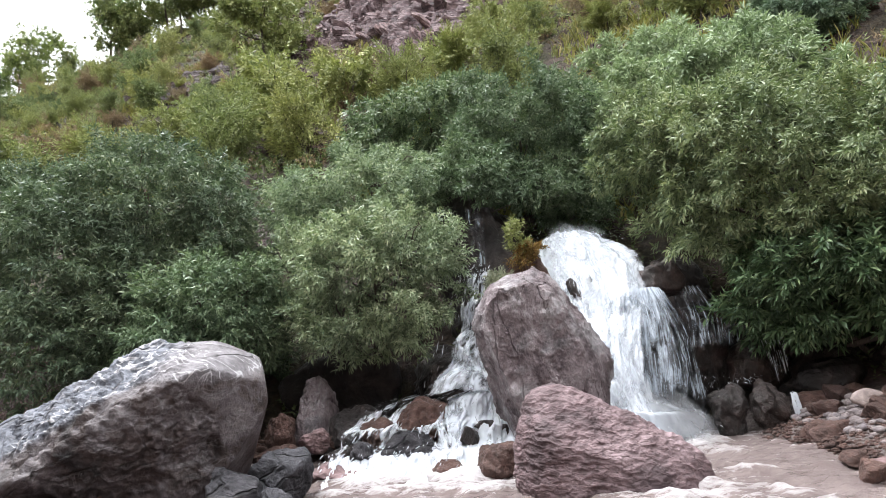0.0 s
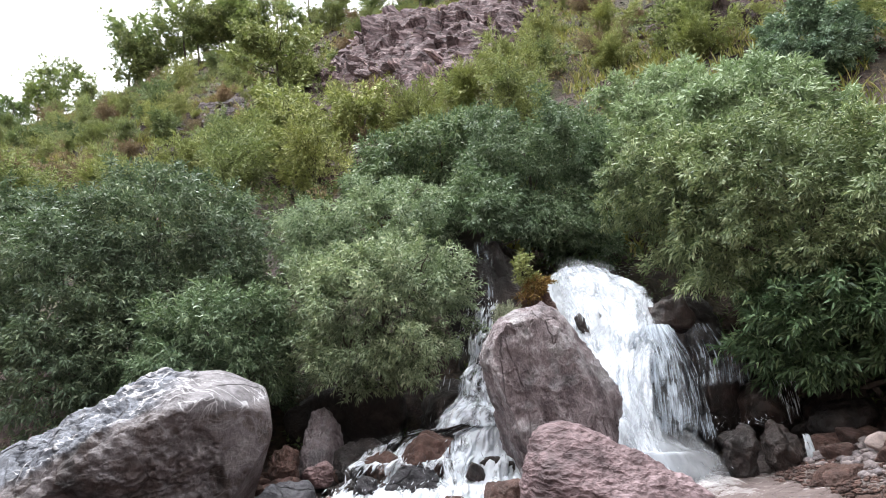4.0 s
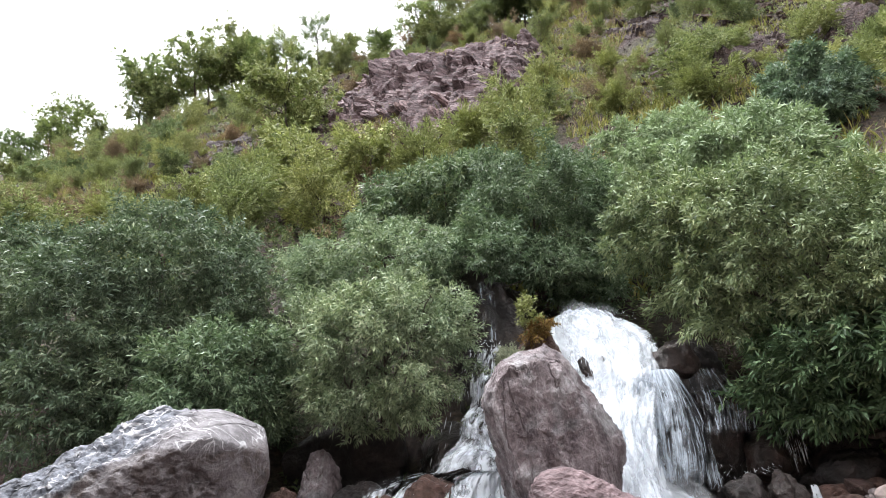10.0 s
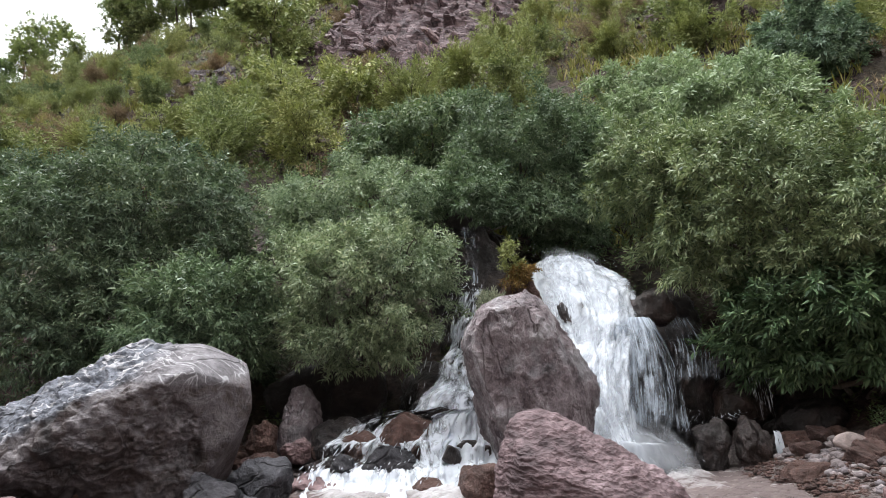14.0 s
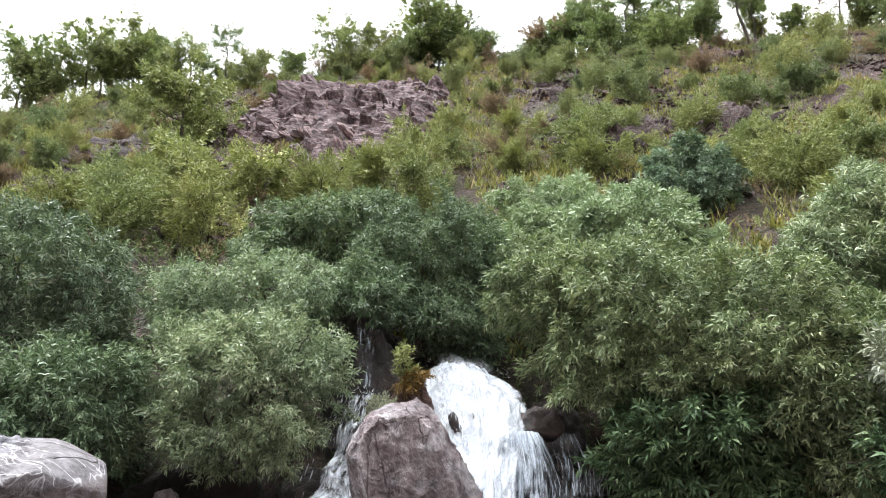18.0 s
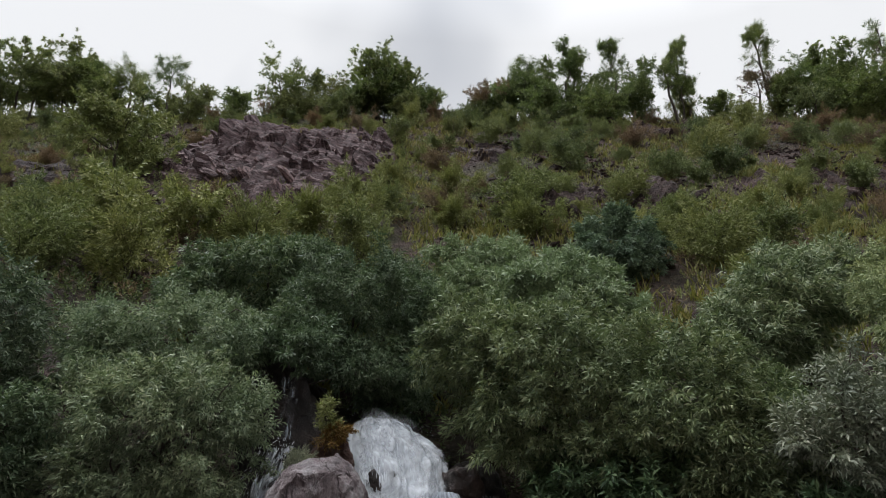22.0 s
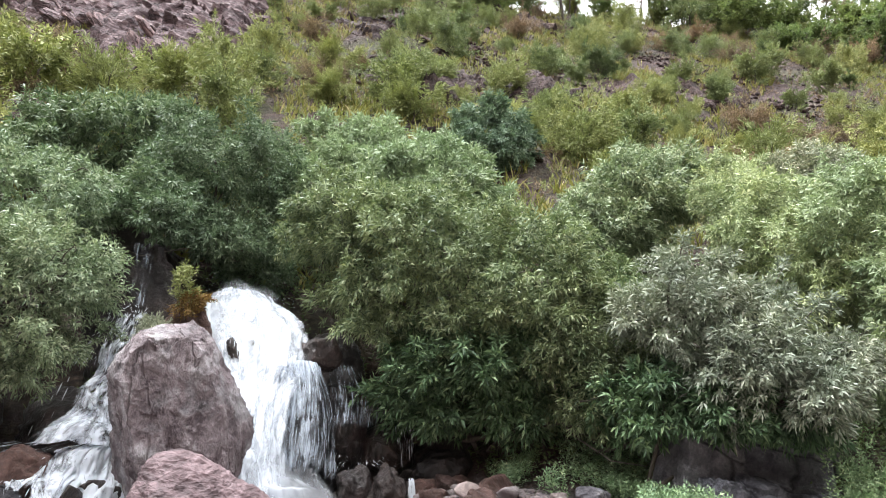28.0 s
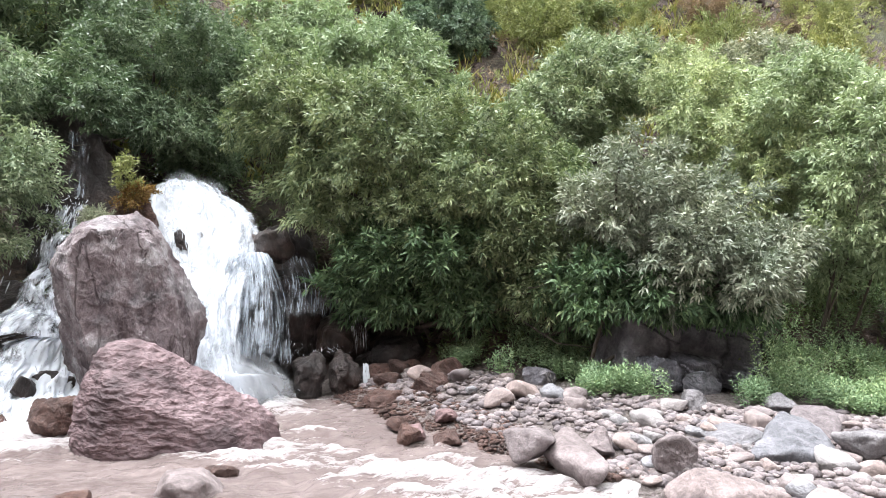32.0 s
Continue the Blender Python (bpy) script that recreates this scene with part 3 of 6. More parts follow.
def sphere_of(level):
    """Unit directions and triangles of an icosphere."""
    if level not in SPHERES:
        bm = bmesh.new()
        bmesh.ops.create_icosphere(bm, subdivisions=level, radius=1.0)
        SPHERES[level] = unit(np.array([v.co[:] for v in bm.verts])), np.array([[v.index for v in f.verts] for f in bm.faces])
        bm.free()
    return SPHERES[level]


def rock_mesh(name, points, material, seed, level=4, rough=0.06, scale=1.6, chips=10, chip=0.2, edge=24, ledge=0.0, bed=(0.2, 0.1, 1.0), beds=5.0, stretch=(1, 1, 1), smooth=True):
    """A stone about the origin: the hull of a few corners with chips struck off, its edges worn, its faces roughened and bedded."""
    rng = np.random.default_rng(seed)
    pts = np.array(points, float)
    bm = bmesh.new()
    for p in pts:
        bm.verts.new(p)
    bmesh.ops.convex_hull(bm, input=bm.verts)
    bm.normal_update()
    planes = {tuple(np.round((*f.normal, f.normal.dot(f.verts[0].co)), 2)) for f in bm.faces if f.normal.length > 0.5}
    bm.free()
    planes = np.array(sorted(q for q in planes if q[3] > 0.01))
    cut = unit(rng.normal(size=(chips, 3)))
    planes = np.concatenate([planes, np.concatenate([cut, ((pts @ cut.T).max(0) * (1 - chip * rng.uniform(0.3, 1.0, chips)))[:, None]], 1)])
    u, faces = sphere_of(level)
    ways = unit(u * (pts.max(0) - pts.min(0)))
    inv = (np.maximum(ways @ planes[:, :3].T, 0) / planes[:, 3]) ** edge
    verts = ways * (inv.sum(1) ** (-1 / edge))[:, None]
    normals = unit(inv @ planes[:, :3])
    off, bed = Vector((seed * 7.3, seed * 1.7, 0)), np.array(bed)
    along = verts @ bed * beds
    move = np.empty(len(verts))
    for i, (x, y, z) in enumerate(verts.tolist()):
        q = Vector((x * stretch[0], y * stretch[1], z * stretch[2])) * scale + off
        a = noise.fractal(q, 0.8, 2.1, 6)
        d = a * rough + noise.fractal(q * 4.1, 0.7, 2.2, 3) * rough * 0.3
        if ledge:
            b = along[i] + 0.9 * a
            d += ledge * ((b - math.floor(b)) ** 2 - 0.4)
        move[i] = d
    return mesh_of(name, verts + normals * move[:, None], faces, material, smooth)


def sphere_points(rng, n, radii):
    u = unit(rng.normal(size=(n, 3)))
    u = np.sign(u) * np.abs(u) ** 0.8
    return [tuple(q * np.array(radii)) for q in unit(u) * rng.uniform(0.85, 1.1, (n, 1))]


def block_points(rng, radii, taper=0.25):
    """Corners of a broken block."""
    out = []
    for x in (-1, 1):
        for y in (-1, 1):
            for z in (-1, 1):
                q = np.array((x, y, z)) * (1 - taper * rng.random(3) ** 1.3 * 1.4)
                out.append(tuple(q * np.array(radii)))
    for _ in range(2):
        out.append(tuple(unit(rng.normal(size=3)) * np.array(radii) * 1.15))
    return out


# ---- the plan: a straight hillside; u runs along its foot, s up and away from it ----
def xy(u, s):
    s = s + 8.8
    return 0.951 * u + 0.309 * s, -0.309 * u + 0.951 * s


def smooth_step(x, a, b):
    t = min(1.0, max(0.0, (x - a) / (b - a)))
    return t * t * (3 - 2 * t)


RIDGE = 35.0


def foot(u, s):
    """Distance up from the bank's foot, which bends a little and steps back behind the falls."""
    bend = 0.3 * min(6, max(0, -u - 4)) + 0.3 * min(6, max(0, u - 2)) - 1.3 * math.exp(-((u - 0.6) / 2.4) ** 2)
    return s + bend * (1 - smooth_step(s, 4, 14))


def ground_height(u, s):
    """Height of the ground over the stream's level."""
    s1 = foot(u, s)
    bed = -0.4
    bar = smooth_step(u, 0.9 - 0.55 * s, 2.6 - 0.55 * s) * (0.12 + 0.32 * smooth_step(s1, -3.5, 0.0))
    left = smooth_step(-u, 4.2, 5.6) * 0.36
    near = smooth_step(-s, 6.6, 8.2) * 0.75
    low = bed + (0.4 + bar if bar > 0.01 else 0.0) * (1 if bar > 0.01 else 0)
    low = max(bed + smooth_step(u, 0.7 - 0.55 * s, 1.3 - 0.55 * s) * 0.42 + bar, bed + left * 1.7, bed + near)
    if s1 <= 0:
        z = low
    else:
        fall = 1.2 * math.exp(-((u + 0.6) / 2.6) ** 2) * smooth_step(s, 1.4, 3.0) * (1 - smooth_step(s, 2.5, 7))
        up = 0.15 + 0.84 * s1 if s < RIDGE else 0.15 + 0.84 * s1 - 1.1 * (s - RIDGE) ** 1.15
        up += (0.05 * max(0, u - 5) + 0.06 * max(0, u - 16) - 0.065 * max(0, -u - 10)) * min(1.0, s / RIDGE)
        w = smooth_step(s1, 0.0, 1.2)
        z = low * (1 - w) + w * up + fall
        far = 1 - smooth_step(s, RIDGE + 10, RIDGE + 50)
        z = z * far + (1 - far) * 4.0
    # unseen valley side behind the camera, added to block low sky light
    z += 78 * smooth_step(-s, 11, 85)
    q = Vector((u, s, 0))
    k = smooth_step(s1, 1.0, 6.0)
    z += k * (0.9 * noise.fractal(q * 0.13, 1.0, 2.0, 4) + 0.3 * noise.fractal(q * 0.6 + Vector((9, 0, 0)), 1.0, 2.0, 4))
    z += 0.06 * noise.fractal(q * 1.7, 1.0, 2.0, 4)
    return z


def on_ground(u, s, sink=0.0):
    x, y = xy(u, s)
    return x, y, ground_height(u, s) - sink


def spaced(stops):
    out = []
    for a, b, step in stops:
        out += list(np.arange(a, b, step))
    return out + [stops[-1][1]]


def build_ground():
    us_ = spaced([(-1500, -100, 200), (-100, -60, 4), (-60, -12, 0.5), (-12, 16, 0.22), (16, 60, 0.5), (60, 100, 4), (100, 1500, 200)])
    ss_ = spaced([(-1500, -100, 200), (-100, -12, 4), (-12, 4, 0.2), (4, 38, 0.4), (38, 100, 5), (100, 1500, 200)])
    nu, ns = len(us_), len(ss_)
    verts = np.array([on_ground(u, s) for s in ss_ for u in us_])
    a = (np.arange(ns - 1)[:, None] * nu + np.arange(nu - 1)[None, :]).ravel()
    me = mesh_of("ground", verts, np.stack([a, a + 1, a + nu + 1, a + nu], 1), SOIL, True)
    at = me.attributes.new("gravel", "FLOAT", "POINT")
    at.data.foreach_set("value", np.array([(1 - smooth_step(foot(u, s), -0.3, 0.7)) * smooth_step(s, -13.0, -10.0) for s in ss_ for u in us_], dtype=np.float32))
    return tagged(new("ground", me), "hillside of pinkish soil with dry turf above gravel bars", "ground", kind="structure")


build_ground()


def build_stream():
    ul = spaced([(-60, -9, 3), (-9, 9, 0.07), (9, 60, 3)])
    sl = spaced([(-9, -7, 0.25), (-7, 0.8, 0.06)])
    nu, ns = len(ul), len(sl)
    verts, foam = [], []
    for s in sl:
        for u in ul:
            x, y = xy(u, s)
            q = Vector((u, s, 0))
            d_fall = math.hypot(x - 2.6, (y - 8.8) * 1.1)
            d_weir = math.hypot((x + 0.6) * 0.7, y - 8.0)
            rush = math.exp(-(d_fall / 1.6) ** 2) + math.exp(-(d_weir / 1.3) ** 2)
            band = math.exp(-((s + 0.55 * u + 2.1) / 0.9) ** 2) * 0.62 * smooth_step(u, -2.5, -0.5)
            near = math.exp(-(((x - 3.6) * 0.75) ** 2 + ((y - 4.3) * 1.2) ** 2)) + 0.8 * math.exp(-((x - 0.5) ** 2 + (y - 7.3) ** 2) / 0.8)
            f = min(1.0, 0.62 * rush + 0.8 * band + 0.2 * near)
            wave = noise.fractal(Vector((u * 1.9, s * 3.3, 0)), 0.7, 2.1, 6)
            z = wave * (0.05 + 0.08 * f) + 0.03 * rush
            verts.append((x, y, z))
            foam.append(min(1.0, max(0.0, f + 0.35 * wave)))
    a = (np.arange(ns - 1)[:, None] * nu + np.arange(nu - 1)[None, :]).ravel()
    me = mesh_of("water", np.array(verts), np.stack([a, a + 1, a + nu + 1, a + nu], 1), STREAM, True)
    me.attributes.new("foam", "FLOAT", "POINT").data.foreach_set("value", np.array(foam, dtype=np.float32))
    return tagged(new("water", me), "silty brown mountain stream broken by white rapids", "stream", kind="structure")


build_stream()


# ---- the great boulders ----
def boulder(points, material, seed, label, category="boulder", **how):
    c = np.array(points).mean(0)
    ob = new("boulder", rock_mesh("boulder", np.array(points) - c, material, seed, **how))
    ob.matrix_basis = pose(*c)
    return tagged(ob, label, category)


boulder([(x, 7.66 + 0.1 * z, z) for x, z in ((0.46, 1.92), (0.62, 2.06), (1.02, 2.14), (1.14, 2.06), (1.46, 1.42), (1.6, 1.02), (1.52, 0.2), (0.86, 0.2), (0.76, 0.67), (0.56, 1.24), (0.4, 1.62))]
        + [(x, 8.28, z) for x, z in ((0.27, 1.7), (0.4, 2.0), (0.58, 2.2), (1.1, 2.36), (1.3, 2.22), (1.72, 1.5), (1.95, 1.22), (1.96, 1.04), (1.82, 0.7), (1.72, 0.2), (0.8, 0.2), (0.5, 1.24))]
        + [(0.6, 9.0, 1.9), (1.5, 9.0, 1.5), (1.6, 9.0, 0.2), (0.6, 9.0, 0.2)],
        ROCK_TALL, 3, "tall tilted mauve-brown boulder standing between the two falls", level=7, rough=0.026, scale=2.6, chips=8, chip=0.03, edge=180, ledge=0.03, bed=(0.85, 0.3, 0.4), beds=2.6)
boulder([(0.8, 7.0, 1.03), (1.12, 7.0, 1.06), (1.4, 6.9, 0.87), (1.86, 6.8, 0.54), (2.28, 6.72, 0.38), (2.48, 6.7, 0.19), (2.49, 6.6, -0.1), (0.6, 7.0, 0.85), (0.48, 6.9, 0.45), (0.47, 6.8, 0.05), (0.56, 6.55, -0.15),
         (1.0, 6.3, -0.15), (1.9, 6.25, -0.2), (1.3, 6.38, 0.35), (1.9, 6.38, 0.2), (0.75, 6.5, 0.6), (0.9, 7.7, 0.75), (2.0, 7.4, 0.25), (2.3, 7.2, -0.1), (0.6, 7.6, -0.1)],
        ROCK_RED, 5, "rough red-brown boulder lying in the stream before the falls", level=7, rough=0.02, scale=4.2, chips=10, chip=0.04, edge=18, ledge=0.014, bed=(0.35, 0.1, 0.95), beds=10.0, stretch=(0.8, 0.8, 1.5))
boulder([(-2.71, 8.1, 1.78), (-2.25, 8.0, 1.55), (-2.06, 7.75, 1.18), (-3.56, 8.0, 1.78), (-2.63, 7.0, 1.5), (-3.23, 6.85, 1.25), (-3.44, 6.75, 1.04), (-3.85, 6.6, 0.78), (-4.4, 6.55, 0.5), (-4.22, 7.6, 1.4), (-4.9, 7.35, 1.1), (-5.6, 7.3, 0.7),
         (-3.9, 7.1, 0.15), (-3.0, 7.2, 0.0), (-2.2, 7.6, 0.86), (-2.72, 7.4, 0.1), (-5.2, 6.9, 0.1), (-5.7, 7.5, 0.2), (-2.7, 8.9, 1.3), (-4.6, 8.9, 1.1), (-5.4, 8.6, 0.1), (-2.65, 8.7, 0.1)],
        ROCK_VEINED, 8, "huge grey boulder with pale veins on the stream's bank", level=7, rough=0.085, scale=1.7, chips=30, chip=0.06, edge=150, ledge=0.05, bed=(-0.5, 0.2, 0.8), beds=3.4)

boulder([(1.72, 9.8, 2.24), (1.8, 9.66, 2.3), (1.84, 9.62, 2.18), (1.9, 9.62, 2.06), (2.0, 9.66, 1.9), (1.97, 9.6, 1.82), (1.82, 9.66, 1.95), (1.76, 9.7, 2.1), (1.85, 10.1, 2.1)],
        ROCK_WET_SHADED, 44, "black rock standing out of the main fall", level=5, rough=0.03, scale=4.0)
boulder([(2.0, 9.72, 2.2), (2.08, 9.62, 2.26), (2.16, 9.7, 2.22), (2.12, 9.62, 2.12), (2.05, 10.0, 2.1), (2.1, 10.0, 2.25)],
        ROCK_WET_SHADED, 56, "small black rock tip in the main fall", level=4, rough=0.02, scale=5.0)

ROCKS = (  # centre, radii, material, seed, label
    ((-2.3, 6.85, 0.18), (0.36, 0.32, 0.38), ROCK_DARK, 21, "lumpy dark boulder at the foot of a larger one"),
    ((-1.78, 6.6, 0.06), (0.3, 0.26, 0.28), ROCK_DARK, 54, "lumpy grey boulder with nubby faces by the water"),
    ((-2.3, 6.5, 0.04), (0.3, 0.26, 0.27), ROCK_DARK, 55, "lumpy grey boulder with nubby faces by the water"),
    ((-1.88, 7.2, 0.22), (0.4, 0.38, 0.4), ROCK_DARK, 22, "dark flat-topped boulder at the water's edge"),
    ((-1.97, 9.65, 0.55), (0.34, 0.42, 0.66), ROCK_TALL, 23, "grey-brown upright boulder under the willow"),
    ((-2.4, 9.25, 0.46), (0.23, 0.25, 0.36), ROCK_BROWN, 24, "round brown stone beside the weir"),
    ((-1.88, 8.92, 0.36), (0.22, 0.2, 0.2), ROCK_RED, 25, "small brown stone beside the weir"),
    ((-2.3, 8.7, 0.2), (0.4, 0.3, 0.22), ROCK_BROWN, 57, "flat brown rock beside the weir"),
    ((-1.22, 8.45, 0.24), (0.19, 0.17, 0.18), ROCK_DARK, 26, "round dark stone in the weir"),
    ((-1.55, 8.75, 0.2), (0.2, 0.2, 0.14), ROCK_WET_SHADED, 27, "dark wet stone in the weir"),
    ((-1.5, 8.3, 0.06), (0.5, 0.32, 0.14), ROCK_RED, 58, "flat pinkish slab before the weir"),
    ((-0.14, 8.02, 0.0), (0.27, 0.22, 0.17), ROCK_BROWN, 28, "brown stone washed over by the weir"),
    ((0.46, 7.74, 0.14), (0.34, 0.28, 0.26), ROCK_BROWN, 29, "low rust-brown rock before the weir"),
    ((-0.48, 9.0, 0.5), (0.52, 0.36, 0.36), ROCK_BROWN, 30, "broad brown ledge under the weir"),
    ((-0.62, 8.55, 0.22), (0.55, 0.3, 0.26), ROCK_DARK, 59, "dark slab under the weir's lower step"),
    ((-1.05, 8.95, 0.34), (0.3, 0.26, 0.32), ROCK_BROWN, 60, "wet brown block in the weir"),
    ((-1.35, 9.3, 0.42), (0.5, 0.4, 0.4), ROCK_WET_SHADED, 31, "wet ledge rock beside the weir"),
    ((0.45, 8.75, 0.3), (0.34, 0.34, 0.3), ROCK_WET_SHADED, 32, "wet ledge rock under the cascade"),
    ((-0.2, 10.3, 0.6), (1.2, 0.7, 1.0), ROCK_WET_SHADED, 33, "dark wet rock face behind the cascade"),
    ((-1.6, 10.6, 0.8), (1.2, 0.8, 0.9), ROCK_WET_SHADED, 34, "dark wet rock face under the willow"),
    ((0.5, 11.25, 2.5), (0.8, 0.8, 1.75), ROCK_WET_SHADED, 35, "dark wet cliff behind the upper fall"),
    ((0.75, 12.4, 3.4), (0.9, 0.8, 1.1), ROCK_WET_SHADED, 36, "dark cliff rock at the head of the upper fall"),
    ((1.25, 10.3, 2.25), (0.42, 0.45, 0.62), ROCK_BROWN, 37, "rust-brown rock between the two falls"),
    ((1.1, 9.3, 1.75), (0.5, 0.4, 0.6), ROCK_BROWN, 38, "brown rock behind the tall boulder"),
    ((2.3, 10.5, 1.2), (1.1, 0.8, 1.5), ROCK_WET_SHADED, 39, "dark wet cliff behind the main fall"),
    ((3.14, 9.72, 2.14), (0.36, 0.34, 0.32), ROCK_WET_SHADED, 40, "wet dark brown rock at the side of the fall"),
    ((2.85, 9.75, 0.95), (0.55, 0.5, 1.0), ROCK_WET_SHADED, 41, "rounded black rock under the spreading curtain of water"),
    ((3.55, 9.85, 0.95), (0.5, 0.45, 1.0), ROCK_WET_SHADED, 61, "black rock under the thin veil of water"),
    # bank rocks under the willow: near-black colour in place of the overhang's shade
    ((4.4, 10.1, 0.7), (0.8, 0.7, 1.0), ROCK_WET_SHADED, 42, "dark rock face under the willow"),
    ((5.3, 9.6, 0.5), (0.8, 0.7, 0.8), ROCK_WET_SHADED, 43, "brown bank rock under the willow"),
    ((3.52, 8.9, 0.3), (0.29, 0.3, 0.46), ROCK_WET_SHADED, 45, "wet black boulder at the foot of the fall"),
    ((4.0, 8.78, 0.26), (0.27, 0.3, 0.5), ROCK_WET_SHADED, 46, "wet brown boulder at the foot of the fall"),
    ((1.15, 11.1, 2.3), (0.6, 0.6, 0.8), ROCK_WET_SHADED, 48, "dark wet rock between the two falls"),
    ((2.2, 11.6, 2.3), (1.0, 0.6, 0.8), ROCK_WET_SHADED, 49, "dark rock at the head of the main fall"),
    # more willow bank rocks whose brown is darkened for shade
    ((3.6, 10.7, 1.7), (0.9, 0.5, 1.1), ROCK_WET_SHADED, 50, "brown rock face under the willow"),
    ((4.3, 9.65, 0.75), (0.5, 0.5, 0.5), ROCK_WET_SHADED, 51, "dark wet rock beside the curtain of water"),
    ((5.0, 9.1, 0.5), (0.6, 0.5, 0.45), ROCK_WET_SHADED, 52, "dark brown rock under the willow"),
    ((2.1, 9.5, 0.2), (0.7, 0.4, 0.5), ROCK_WET_SHADED, 47, "wet rock under the foot of the fall"),
)
for c, r, m, seed, label in ROCKS:
    rng = np.random.default_rng(seed)
    big = max(r) > 0.5
    ob = new("boulder" if max(r) > 0.3 else "stone", rock_mesh("boulder", sphere_points(rng, 18, r), m, seed, 5 if big or c[1] < 9.4 else 4, 0.07 * max(r) + 0.01, 1.9 / max(r), 12, 0.14, 40, 0.03 * max(r), (0.3, 0.2, 0.9), 2.6 / max(r)))
    ob.matrix_basis = pose(*c, 0, 0, float(rng.uniform(-25, 25)))
    tagged(ob, label, "rock")


# ---- falling water ----
def ribbons(rng, start, end, n, width, length, arc, jitter, reach=(0.0, 1.0)):
    """Streaks of water along thrown paths from a lip to a foot; start and end are pairs of points."""
    a0, a1, b0, b1 = (np.array(p, float) for p in (*start, *end))
    w = rng.random(n)[:, None]
    a = a0 + (a1 - a0) * w + rng.normal(size=(n, 3)) * jitter * 0.5
    wb = np.clip(w + rng.normal(size=(n, 1)) * 0.12, 0, 1)
    b = b0 + (b1 - b0) * wb + rng.normal(size=(n, 3)) * jitter
    t0 = rng.uniform(reach[0], reach[1], (n, 1))
    ln = length * rng.uniform(0.4, 1.3, (n, 1))
    seg = 4
    rows = []
    for k in range(seg + 1):
        t = np.clip(t0 + ln * k / seg, 0, 1.02)
        p = a + (b - a) * np.concatenate([t ** arc, t ** arc, t ** (2.0 - 0.5 * arc)], 1) if arc < 1 else a + (b - a) * t
        rows.append(p)
    rows = np.stack(rows, 1)
    d = unit(rows[:, -1] - rows[:, 0])
    side = unit(np.cross(d, rng.normal(size=(n, 3)) * 0.35 + np.array((0.3, 0.95, 0))))
    wd = width * rng.uniform(0.4, 1.4, (n, 1))
    taper = np.array([0.25, 0.9, 1.0, 0.8, 0.15])
    L = rows + side[:, None] * wd[:, None] * taper[None, :, None]
    R = rows - side[:, None] * wd[:, None] * taper[None, :, None]
    verts = np.stack([L, R], 2).reshape(-1, 3)
    base = (np.arange(n) * (seg + 1) * 2)[:, None] + (np.arange(seg) * 2)[None, :]
    base = base.ravel()
    return verts, np.stack([base, base + 1, base + 3, base + 2], 1)


def sheet(left, right, rows, cols, bulge, rough, seed, core, ragged=0.0):
    """A body of falling water between two guiding lines of points, with its flow and its fullness core(across, along)."""
    left, right = np.array(left, float), np.array(right, float)
    t = np.linspace(0, len(left) - 1, rows)

    def eased(pts):
        k = np.arange(len(pts))
        fine = np.linspace(0, len(pts) - 1, 8 * len(pts))
        line = np.stack([np.interp(fine, k, pts[:, i]) for i in range(3)], 1)
        for _ in range(6):
            line[1:-1] = (line[:-2] + 2 * line[1:-1] + line[2:]) / 4
        return np.stack([np.interp(t, fine, line[:, i]) for i in range(3)], 1)

    a, b = eased(left), eased(right)
    run = np.concatenate([[0], np.cumsum(np.linalg.norm(np.diff((a + b) / 2, axis=0), axis=1))])
    wide = np.linalg.norm(b - a, axis=1).mean()
    verts, flow, full = [], [], []
    for i in range(rows):
        for j in range(cols):
            w = j / (cols - 1)
            f = min(rows - 1.001, max(0.0, i + ragged * rows * noise.fractal(Vector((w * wide * 2.2, 0.4 * run[i], seed)), 0.8, 2.0, 3)))
            h = int(f)
            p = (a[h] + (b[h] - a[h]) * w) * (h + 1 - f) + (a[h + 1] + (b[h + 1] - a[h + 1]) * w) * (f - h)
            q = Vector((w * wide * 5.0, run[i] * 1.3, seed))
            d = (noise.fractal(q, 0.8, 2.2, 5) + 0.4 * noise.noise(Vector((w * wide * 17, run[i] * 2.2, seed)))) * rough + bulge * math.sin(3.14 * w)
            verts.append((p[0] + 0.25 * d, p[1] - d, p[2] + 0.25 * d))
            flow.append((w * wide, run[i], seed))
            full.append(core(w, i / (rows - 1)))
    k = (np.arange(rows - 1)[:, None] * cols + np.arange(cols - 1)[None, :]).ravel()
    return np.array(verts), np.stack([k, k + 1, k + cols + 1, k + cols], 1), np.array(flow), np.array(full)


def waterfall(label, layers, streaks):
    """Layers: name, sheet, material."""
    fall = tagged(new("waterfall"), label, "waterfall")
    for name, (v, f, flow, full), m in layers:
        me = mesh_of(name, v, f, m, True)
        me.attributes.new("core", "FLOAT", "POINT").data.foreach_set("value", full.astype(np.float32))
        me.attributes.new("flow", "FLOAT_VECTOR", "POINT").data.foreach_set("vector", flow.astype(np.float32).ravel())
        part(name, me, fall)
    v, f = merge(streaks)
    tagged(part("spray", mesh_of("spray", v, f, DROPS), fall), kind="stuff")
    return fall


def hump(w):
    return math.sin(3.14159 * min(1.0, max(0.0, w)))


def soft_edges(full, side=0.16, ends=0.06, rim=-0.55):
    """Full within, thinning out to its rims."""
    return lambda w, t: rim + (full - rim) * min(1.0, w / side, (1 - w) / side) ** 0.6 * min(1.0, (t + 0.02) / ends, (1.02 - t) / ends)


rng = np.random.default_rng(11)
